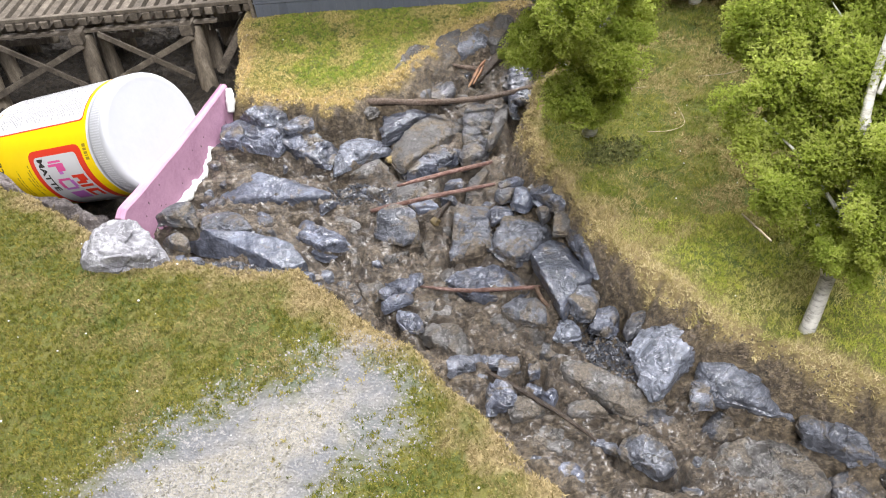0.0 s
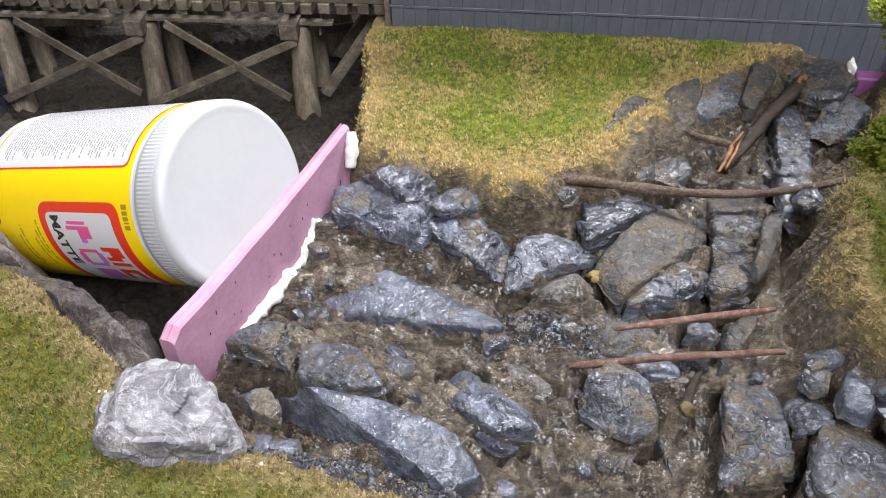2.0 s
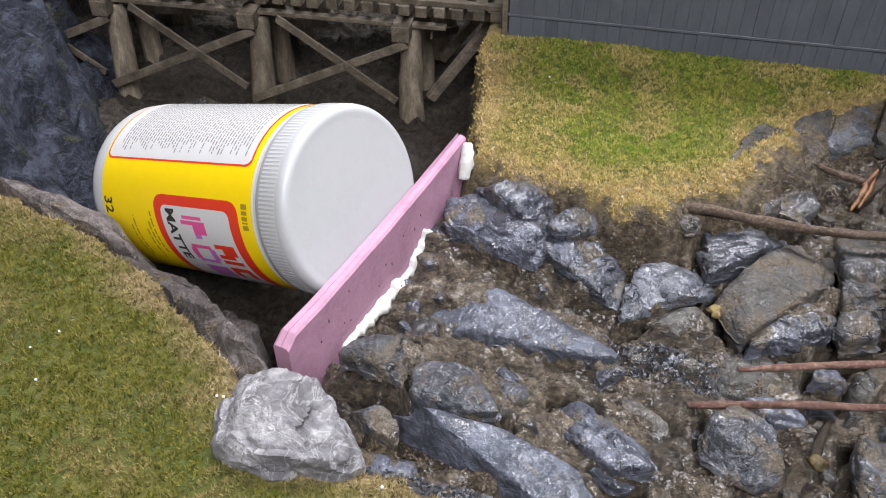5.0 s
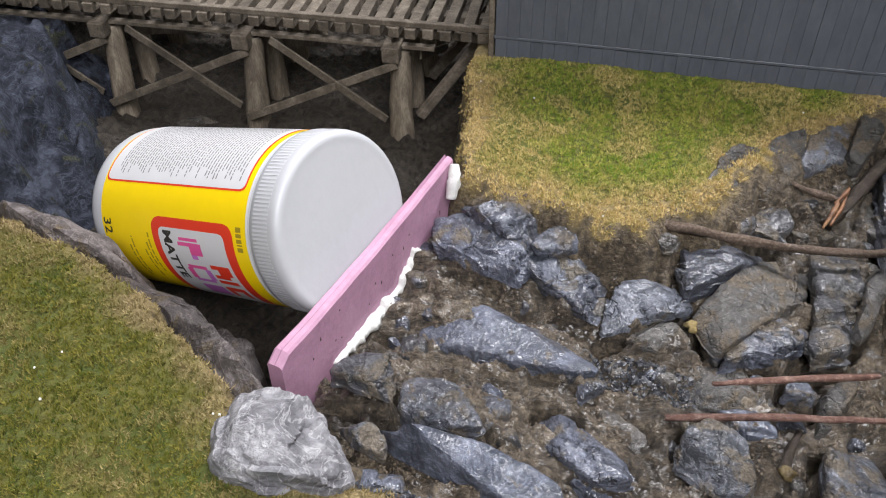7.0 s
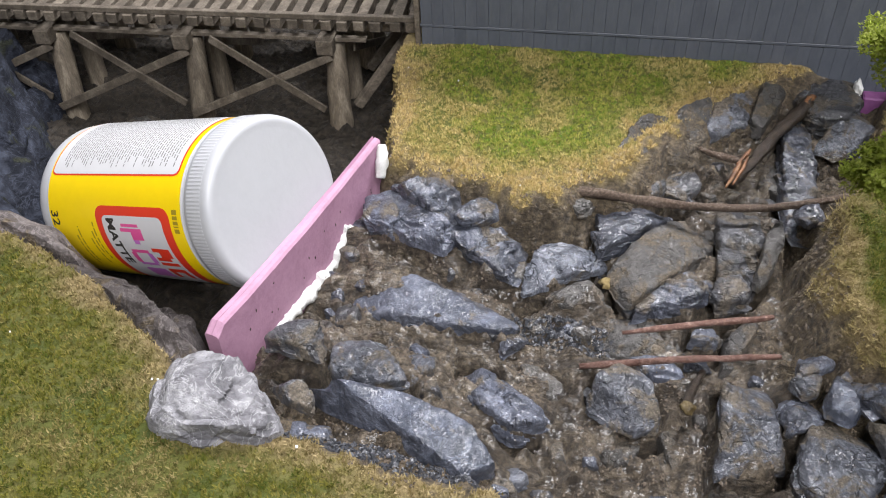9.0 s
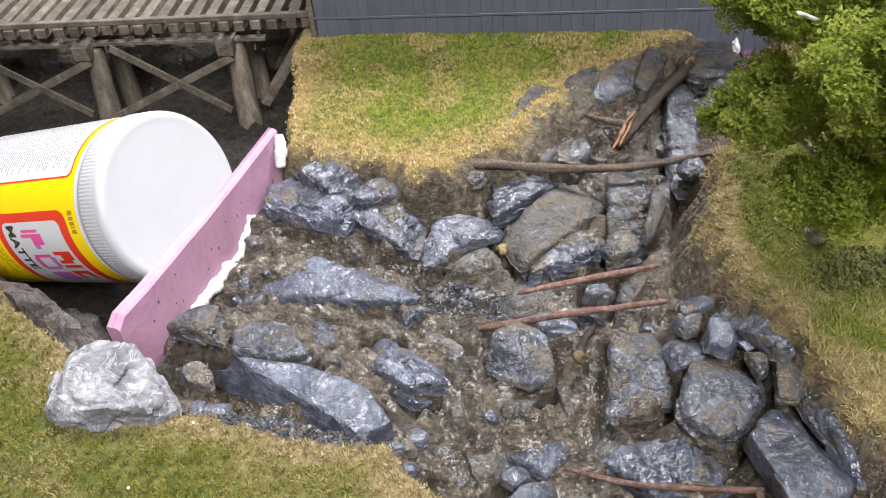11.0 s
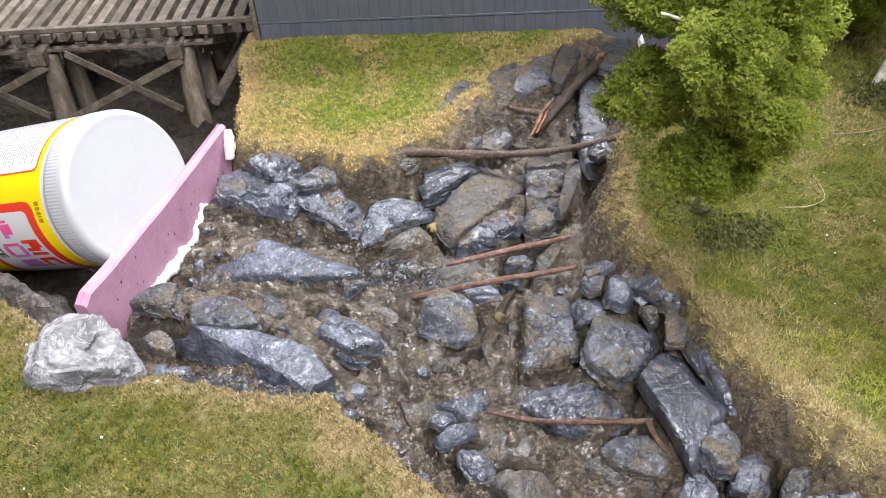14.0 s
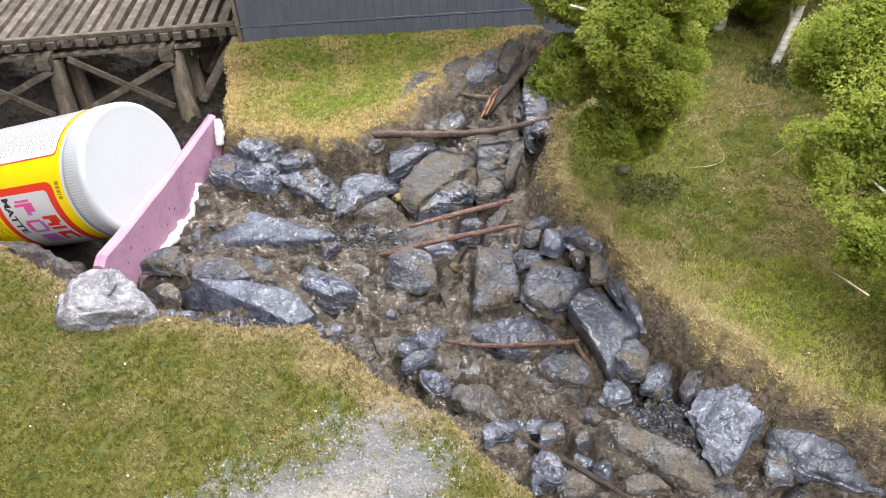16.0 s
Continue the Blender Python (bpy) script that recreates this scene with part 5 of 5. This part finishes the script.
twig("twig", [(-0.094, 0.509, -0.041), (-0.052, 0.5125, -0.035), (-0.02, 0.5132, -0.030), (0.004, 0.5140, -0.027)], [0.0020, 0.0023, 0.0021, 0.0017], TWIG_RED, "thin reddish twig across the creek", 3)
twig("twig", [(-0.053, 0.421, -0.040), (-0.028, 0.411, -0.036), (0.000, 0.407, -0.034), (0.029, 0.405, -0.032)], [0.0009, 0.0018, 0.0019, 0.0019], TWIG_RED, "dark red twig on the creek rocks", 4)
twig("root_piece", [(0.026, 0.404, -0.031), (0.030, 0.393, -0.034), (0.040, 0.382, -0.036)], [0.0022, 0.0020, 0.0010], TWIG_BROWN, "yellowish broken root between the rocks", 5)
twig("driftwood_log", [(-0.010, 0.637, -0.013), (0.006, 0.658, -0.009), (0.022, 0.681, -0.004), (0.044, 0.710, 0.001)], [0.0044, 0.0046, 0.0050, 0.0052], TWIG_DARK, "dark wet log leaning on the bank", 6, "log")
for k, (ax, ay, az, bx, by, bz, rad) in enumerate(((-0.013, 0.632, -0.012, -0.003, 0.652, -0.005, 0.0019), (-0.009, 0.634, -0.011, 0.001, 0.655, -0.005, 0.0015), (-0.006, 0.648, -0.006, 0.003, 0.660, -0.003, 0.0016))):
    twig("splintered_wood", [(ax, ay, az), ((ax + bx) / 2 + 0.001, (ay + by) / 2, (az + bz) / 2 + 0.001), (bx, by, bz)], [0.0007, rad, rad * 0.6], BROKEN_WOOD, "orange-brown splintered wood by the log", 70 + k, "wood")
twig("splintered_wood", [(0.041, 0.706, 0.003), (0.045, 0.711, 0.004), (0.049, 0.716, 0.003)], [0.0028, 0.0032, 0.0012], BROKEN_WOOD, "orange broken end of the dark log", 8, "wood")
twig("root_piece", [(-0.026, 0.668, -0.009), (-0.016, 0.663, -0.010), (-0.004, 0.660, -0.011), (0.006, 0.658, -0.012)], [0.0016, 0.0026, 0.0028, 0.0018], TWIG_SPECK, "gnarled brown root on the muddy bank", 9)
twig("stick", [(-0.010, 0.338, -0.036), (0.013, 0.318, -0.034), (0.036, 0.297, -0.034), (0.050, 0.283, -0.036)], [0.0014, 0.0020, 0.0019, 0.0014], TWIG_DARK, "thin dark stick in the creek bed", 10)
twig("plant_stalk", [(-0.043, 0.484, -0.036), (-0.040, 0.494, -0.036), (-0.032, 0.511, -0.040)], [0.0036, 0.0026, 0.0020], TWIG_DARK, "short dark cut stalk between the rocks", 11)
blob("stalk_bud", (-0.0425, 0.4825, -0.034), (0.007, 0.0065, 0.007), make_grain("bud_skin", (0.04, 0.028, 0.012), (0.11, 0.08, 0.035), (0.20, 0.165, 0.08), 0.5, (1, 1, 1), 150), 2, "yellow-green cut end of a stalk", "bud")
blob("moss_tuft", (-0.079, 0.566, -0.034), (0.010, 0.008, 0.005), make_grain("yellow_moss", (0.13, 0.095, 0.035), (0.24, 0.18, 0.075), (0.35, 0.28, 0.13), 0.9, (1, 1, 1), 300), 5, "small tuft of yellow moss", "moss", "", 0.6)
twig("chip", [(-0.020, 0.346, -0.043), (-0.017, 0.349, -0.040)], [0.0022, 0.0016], BROKEN_WOOD, "small orange wood chip at the bank", 12, "chip")
ob = mesh_ob("foam_offcut", box(0.022, 0.012, 0.016, pose(0.098, 0.740, -0.016, 0, 0, -8), 0.001), FOAM_PURPLE)
tagged(ob, "purple foam offcut beside the building", "foam board")
blob("plaster_patch", (0.079, 0.732, 0.000), (0.005, 0.012, 0.013), GLUE, 7, "white plaster patch beside the rocks", "plaster", "", 0.4)


# ---- turf and leaves ----
def flecks(name, pts, size, width, tilt, dry, material, seed, blades=3, spread_by=0.25, tone=None):
    """Many little pointed flakes, a few to each tuft; a tuft has one tone."""
    rng = np.random.RandomState(seed)
    n = len(pts) * blades
    if tone is None:
        tone = rng.uniform(0, 1, len(pts))
    grown = np.repeat(rng.uniform(0.65, 1.25, len(pts)), blades)
    base = np.repeat(pts, blades, 0) + rng.normal(0, 1, (n, 3)) * (np.array([1, 1, 0.2]) * size * spread_by)
    a = rng.uniform(0, 2 * np.pi, n)
    t = rng.uniform(tilt[0], tilt[1], n)
    ln = size * rng.uniform(0.6, 1.3, n) * grown
    tip = base + np.stack([np.cos(a) * np.sin(t), np.sin(a) * np.sin(t), np.cos(t)], 1) * ln[:, None]
    w = np.stack([-np.sin(a), np.cos(a), 0 * a], 1) * (width * rng.uniform(0.6, 1.3, n))[:, None] / 2
    co = np.stack([base - w, base + w, tip], 1).reshape(-1, 3)
    me = bpy.data.meshes.new(name)
    me.vertices.add(n * 3)
    me.vertices.foreach_set("co", co.ravel())
    me.loops.add(n * 3)
    me.loops.foreach_set("vertex_index", np.arange(n * 3))
    me.polygons.add(n)
    me.polygons.foreach_set("loop_start", np.arange(0, n * 3, 3))
    me.update()
    me.attributes.new("dry", "FLOAT", "POINT").data.foreach_set("value", np.repeat(np.repeat(dry, blades), 3).astype(np.float32))
    me.attributes.new("tone", "FLOAT", "POINT").data.foreach_set("value", np.repeat(np.repeat(tone, blades), 3).astype(np.float32))
    me.materials.append(material)
    return new(name, me)


def turf(name, x0, x1, y0, y1, which, count, size, width, tilt, label, seed, dry_by=0.0, patchy=0.85, material=TURF, rim=0.026, blades=10, spread_by=0.28):
    rng = np.random.RandomState(seed)
    x, y = rng.uniform(x0, x1, count), rng.uniform(y0, y1, count)
    z, *rest = land(x, y)
    d, dg = rest[which], rest[3]
    ragged = 0.004 * fractal(x, y, 130, 81, 3)
    thin = rng.uniform(0, 1, count)
    keep = (d + ragged > 0.0005) & (thin > 0.985 * smooth(-0.026, 0.016, dg + 0.012 * fractal(x, y, 60, 83, 3)))
    if which == 1:
        keep &= y < 0.7535 - (x + 0.2145) * 0.035
    x, y, z, d = x[keep], y[keep], z[keep], d[keep]
    dry = smooth(rim, 0.004, d + 0.010 * fractal(x, y, 55, 85, 3))
    worn = smooth(0.0, 0.55, fractal(x, y, 34, 87, 3) + dry_by)
    dry = np.clip(np.maximum(dry, patchy * worn) + rng.normal(0, 0.12, len(x)), 0, 1)
    ob = flecks(name, np.stack([x, y, z - 0.0003], 1), size, width, tilt, dry, material, seed + 1, blades, spread_by)
    return tagged(ob, label, "grass", kind="stuff")


turf("lawn_grass", -0.52, 0.06, 0.19, 0.57, 0, 60000, 0.0023, 0.0009, (0.2, 1.3), "short olive-green flocked turf with tan patches", 201, 0.05, 0.42, TURF_NEAR_DIM)
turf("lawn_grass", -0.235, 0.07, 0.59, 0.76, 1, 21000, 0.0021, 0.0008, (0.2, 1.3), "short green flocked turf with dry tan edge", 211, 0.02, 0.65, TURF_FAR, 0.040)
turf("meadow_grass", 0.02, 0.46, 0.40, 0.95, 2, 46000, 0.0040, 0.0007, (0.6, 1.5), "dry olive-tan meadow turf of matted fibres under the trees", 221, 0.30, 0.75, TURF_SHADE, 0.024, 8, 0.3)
turf("meadow_grass", 0.06, 0.46, 0.17, 0.43, 2, 36000, 0.0026, 0.0006, (0.4, 1.4), "yellow-green meadow turf beside the creek, lamp light put into its colour", 225, 0.0, 0.5, TURF_LIGHT, 0.024, 8, 0.3)


def specks(count, seed):
    """Pale grains strewn on the turf."""
    rng = np.random.RandomState(seed)
    x, y = rng.uniform(-0.45, 0.35, count), rng.uniform(0.2, 0.74, count)
    z, da, db, dc, dg = land(x, y)
    keep = np.maximum(np.maximum(da, db), dc) > 0.006
    bm = bmesh.new()
    for px, py, pz in zip(x[keep], y[keep], z[keep]):
        bmesh.ops.create_icosphere(bm, subdivisions=1, radius=float(rng.uniform(0.0003, 0.0008)), matrix=Matrix.Translation((px, py, pz + 0.0011)))
    return tagged(mesh_ob("turf_grains", bm, GLUE), "tiny white grains strewn over the turf", "grain", kind="stuff")


specks(180, 331)


def crumbs(name, count, seed, on_path=False, on_bank=False):
    """Loose dirt on the banks and in the creek bed."""
    rng = np.random.RandomState(seed)
    x, y = rng.uniform(-0.30, 0.24, count), rng.uniform(0.20, 0.74, count)
    z, da, db, dc, dg = land(x, y)
    d = np.maximum(np.maximum(da, db), dc)
    clump = fractal(x, y, 40, 91, 3)
    keep = (d < 0.005) & (d > -0.10) & (clump + rng.uniform(-0.5, 0.5, count) > 0.1) & (x > -0.275 + (y - 0.478) * 0.302)
    if on_bank:
        keep = (d < 0.002) & (d > -0.034) & (clump + rng.uniform(-0.6, 0.6, count) > 0.0) & (x > -0.265 + (y - 0.478) * 0.302)
    if on_path:
        keep = dg + 0.012 * fractal(x, y, 60, 83, 3) > rng.uniform(-0.034, 0.022, count)
    x, y, z = x[keep], y[keep], z[keep]
    n = len(x)
    s = rng.uniform(0.0004, 0.0009, n) * (0.65 if on_bank else 0.8 if on_path else 1.0) * np.where(rng.uniform(0, 1, n) > 0.92, 1.7, 1.0)
    off = np.array([(1, 0, -0.4), (-0.6, 0.9, -0.4), (-0.6, -0.9, -0.4), (0, 0, 1.0)])
    ang = rng.uniform(0, 6.28, n)
    c, sn = np.cos(ang)[:, None], np.sin(ang)[:, None]
    co = np.stack([off[:, 0] * c - off[:, 1] * sn, off[:, 0] * sn + off[:, 1] * c, np.repeat(off[None, :, 2], n, 0)], 2) * s[:, None, None] * rng.uniform(0.6, 1.5, (n, 4, 1))
    co = co + np.stack([x, y, z + 0.0003], 1)[:, None, :]
    tri = (np.arange(n)[:, None, None] * 4 + np.array([(0, 1, 3), (1, 2, 3), (2, 0, 3)])[None]).reshape(-1)
    me = bpy.data.meshes.new(name)
    me.vertices.add(n * 4)
    me.vertices.foreach_set("co", co.ravel())
    me.loops.add(len(tri))
    me.loops.foreach_set("vertex_index", tri)
    me.polygons.add(len(tri) // 3)
    me.polygons.foreach_set("loop_start", np.arange(0, len(tri), 3))
    me.update()
    me.materials.append(GRIT if on_path else BANK_DIRT if on_bank else DEBRIS)
    if on_path:
        return tagged(new(name, me), "loose grey and beige grit on the path", "gravel", kind="stuff")
    if on_bank:
        return tagged(new(name, me), "tan earth crumbs on the creek banks", "dirt", kind="stuff")
    return tagged(new(name, me), "loose dark dirt crumbs on banks and creek bed", "dirt", kind="stuff")


def slate_chips(cx, cy, rx, ry, yaw, count, seed):
    """Dark broken slate grit washed together between the rocks."""
    rng = np.random.RandomState(seed)
    a, d = rng.uniform(0, 6.283, count), np.sqrt(rng.uniform(0, 1, count))
    u, v = d * np.cos(a) * rx, d * np.sin(a) * ry
    x, y = cx + u * math.cos(yaw) - v * math.sin(yaw), cy + u * math.sin(yaw) + v * math.cos(yaw)
    z = land(x, y)[0]
    block = np.array([(i, j, k) for i in (-1, 1) for j in (-1, 1) for k in (-1, 1)], float)
    quad = np.array([(0, 1, 3, 2), (4, 6, 7, 5), (0, 4, 5, 1), (2, 3, 7, 6), (0, 2, 6, 4), (1, 5, 7, 3)])
    co, faces = [], []
    for n in range(count):
        m = Euler(rng.uniform(-0.9, 0.9, 3) + np.array([0, 0, rng.uniform(0, 6.28)])).to_matrix()
        size = rng.uniform(0.0005, 0.0013) * np.array([1.0, rng.uniform(0.6, 1.0), rng.uniform(0.35, 0.7)])
        pts = (block * rng.uniform(0.65, 1.0, (8, 3)) * size) @ np.array(m).T + np.array([x[n], y[n], z[n] + 0.0006])
        co += [tuple(q) for q in pts]
        faces += [tuple(q) for q in quad + 8 * n]
    me = bpy.data.meshes.new("slate_chips")
    me.from_pydata(co, [], faces)
    me.materials.append(CHIP)
    return tagged(new("slate_chips", me), "wet black slate grit between the creek rocks", "grit", kind="stuff")


slate_chips(0.072, 0.349, 0.042, 0.013, -0.75, 1500, 401)
slate_chips(-0.100, 0.533, 0.035, 0.010, -0.20, 700, 403)
slate_chips(-0.180, 0.420, 0.045, 0.007, -0.15, 500, 405)
crumbs("dirt_crumbs", 80000, 301)
crumbs("bank_crumbs", 120000, 305, False, True)
crumbs("path_gravel", 130000, 311, True)


# ---- birch trees ----
def tree(x, y, lean, tall, r0, puffs, leaves, seed, label, leaf_size=0.0017):
    """Birch: tapered white trunk, limbs to each tuft of leaves, crown of small flakes."""
    base = Vector((x, y, height(x, y) - 0.004))
    tr = thing("birch_tree", Matrix.Translation(base), label, "tree", "birch trees")
    rng = random.Random(seed)
    top = Vector((lean[0], lean[1], tall))
    trunk_pts = [Vector((0, 0, 0)), top * 0.33 + Vector((0.003, -0.002, 0)), top * 0.66 + Vector((-0.003, 0.002, 0)), top]
    part("trunk", tube(trunk_pts, [r0, r0 * 0.8, r0 * 0.5, r0 * 0.15], 12, 0.15, seed), BIRCH, tr, "white birch bark with dark marks", True)
    centres = []
    for px, py, pz, pr in puffs:
        c = Vector((px - base.x, py - base.y, pz - base.z))
        centres.append((c, pr))
        t = min(0.9, max(0.15, (c.z - 0.03) / tall))
        root = top * t
        mid = (root + c) / 2 + Vector((rng.uniform(-1, 1), rng.uniform(-1, 1), 1.0)) * 0.006
        part("limb", tube([root, mid, c], [r0 * 0.30, r0 * 0.22, r0 * 0.08], 7, 0.15, seed), BIRCH, tr, "", True)
    nrng = np.random.RandomState(seed)
    tot = sum(r ** 2 for _, r in centres)
    pts, tones = [], []
    for c, r in centres:
        n = int(1.35 * leaves * r ** 2 / tot)
        sub = nrng.normal(0, 1, (26, 3))
        sub = sub / np.linalg.norm(sub, axis=1)[:, None] * nrng.uniform(0.35, 0.80, (26, 1)) * r * np.array([1, 1, 0.85])
        which = nrng.randint(0, 26, n)
        q = nrng.normal(0, 1, (n, 3))
        q = q / np.linalg.norm(q, axis=1)[:, None] * (nrng.uniform(0, 1, (n, 1)) ** 0.33) * r * nrng.uniform(0.20, 0.38, 26)[which][:, None]
        pts.append(np.array(c) + sub[which] + q)
        tones.append(nrng.uniform(0, 1, 26)[which])
    pts = np.concatenate(pts)
    dry = np.clip(nrng.normal(0.15, 0.25, len(pts)), 0, 1)
    tone = np.clip(np.concatenate(tones) + nrng.normal(0, 0.12, len(pts)), 0, 1)
    ob = flecks("crown", pts, leaf_size, leaf_size * 0.8, (0.2, 2.6), dry, LEAF, seed + 3, 3, 0.35, tone)
    ob.parent = tr
    ob["label"] = "bright green foam leaf clusters"
    return tr


leaning_birch = tree(0.0765, 0.530, (0.004, -0.012), 0.20, 0.0062,
     [(0.062, 0.506, 0.046, 0.016), (0.088, 0.505, 0.046, 0.016), (0.074, 0.506, 0.036, 0.015), (0.066, 0.512, 0.034, 0.012), (0.028, 0.541, 0.070, 0.016), (0.062, 0.500, 0.060, 0.030), (0.040, 0.525, 0.085, 0.032), (0.085, 0.490, 0.095, 0.032), (0.060, 0.478, 0.125, 0.030), (0.100, 0.530, 0.110, 0.034), (0.050, 0.520, 0.140, 0.034),
      (0.090, 0.500, 0.155, 0.034), (0.035, 0.555, 0.120, 0.030), (0.072, 0.500, 0.178, 0.030)], 50000, 41,
     "birch with bright green crown leaning over the creek")
part("limb", tube([Vector(q) - leaning_birch.matrix_world.translation for q in ((0.032, 0.496, 0.140), (0.050, 0.512, 0.126), (0.066, 0.536, 0.104))], [0.0007, 0.0011, 0.0013], 7, 0.2, 5), BIRCH, leaning_birch, "", True)
tree(0.171, 0.322, (0.035, 0.06), 0.20, 0.0047,
     [(0.178, 0.316, 0.064, 0.020), (0.188, 0.315, 0.090, 0.028), (0.200, 0.318, 0.122, 0.032), (0.184, 0.347, 0.058, 0.023), (0.205, 0.345, 0.066, 0.028), (0.160, 0.360, 0.078, 0.025), (0.192, 0.364, 0.095, 0.034), (0.152, 0.394, 0.098, 0.030), (0.176, 0.409, 0.118, 0.037),
      (0.200, 0.387, 0.125, 0.039), (0.166, 0.440, 0.128, 0.034), (0.192, 0.432, 0.145, 0.039), (0.230, 0.370, 0.120, 0.041), (0.225, 0.410, 0.160, 0.039)],
     84000, 43, "birch with bare white lower trunk and ragged crown")
tree(0.216, 0.640, (0.03, 0.0), 0.19, 0.0038,
     [(0.222, 0.640, 0.078, 0.024), (0.236, 0.644, 0.106, 0.030), (0.225, 0.650, 0.140, 0.036), (0.255, 0.640, 0.150, 0.036), (0.205, 0.680, 0.150, 0.036), (0.280, 0.680, 0.120, 0.036)], 30000, 47, "birch with slim white trunk behind the meadow")
tree(0.190, 0.700, (0.0, 0.0), 0.13, 0.0055,
     [(0.176, 0.690, 0.060, 0.032), (0.200, 0.680, 0.070, 0.038), (0.180, 0.715, 0.115, 0.040), (0.215, 0.705, 0.045, 0.032)], 30000, 53, "low dense birch beside the dark building")
tree(0.300, 0.500, (0.0, 0.0), 0.17, 0.0062,
     [(0.285, 0.480, 0.080, 0.036), (0.270, 0.520, 0.110, 0.040), (0.310, 0.500, 0.130, 0.040), (0.270, 0.475, 0.130, 0.034)], 30000, 59, "leafy birch at the edge of the meadow")


twig("bare_branch", [(0.146, 0.382, 0.040), (0.143, 0.353, 0.056), (0.141, 0.324, 0.071)], [0.0006, 0.0008, 0.0007], STRAW, "thin bare pale birch branch hanging over the turf", 13, "branch")


def straws(count, seed):
    """Long dry stems lying on the meadow turf."""
    rng = random.Random(seed)
    for _ in range(count):
        x, y, a = rng.uniform(0.10, 0.28), rng.uniform(0.42, 0.62), rng.uniform(0, 6.28)
        ln, bend = rng.uniform(0.010, 0.022), rng.uniform(-0.006, 0.006)
        pts = []
        for k in (-1, 0, 1):
            px, py = x + math.cos(a) * ln * k - math.sin(a) * bend * (1 - k * k), y + math.sin(a) * ln * k + math.cos(a) * bend * (1 - k * k)
            pts.append((px, py, height(px, py) + 0.0016))
        tagged(mesh_ob("straw", tube(pts, [0.00022, 0.0003, 0.0002], 5), STRAW), "thin dry straw lying on the meadow turf", "straw", "straws on the meadow")


straws(5, 77)
tagged(mesh_ob("straw", tube([(0.118, 0.521, 0.006), (0.135, 0.522, 0.005), (0.147, 0.530, 0.005), (0.146, 0.548, 0.007)], [0.0002, 0.00028, 0.00028, 0.0002], 6), STRAW),
       "curled pale straw on the meadow turf", "straw", "straws on the meadow")


def shrub(x, y, r, count, seed, label):
    rng = np.random.RandomState(seed)
    q = rng.normal(0, 1, (count, 3))
    q = q / np.linalg.norm(q, axis=1)[:, None] * (rng.uniform(0, 1, (count, 1)) ** 0.4) * r * np.array([1.8, 1.5, 0.30]) * rng.uniform(0.5, 1.0, (count, 1))
    q[:, 2] = np.abs(q[:, 2])
    base = Vector((x, y, height(x, y) - 0.001))
    ob = flecks("shrub", q, 0.0026, 0.0020, (0.2, 2.0), np.clip(rng.normal(0.1, 0.2, count), 0, 1), SHRUB, seed, 2)
    ob.location = base
    return tagged(ob, label, "shrub", "shrubs at the tree feet")


shrub(0.097, 0.509, 0.015, 600, 61, "low dark green shrub at the birch foot")
shrub(0.082, 0.502, 0.012, 400, 62, "low dark green shrub at the birch foot")
shrub(0.222, 0.630, 0.022, 2000, 65, "low dark green shrub at the birch foot")
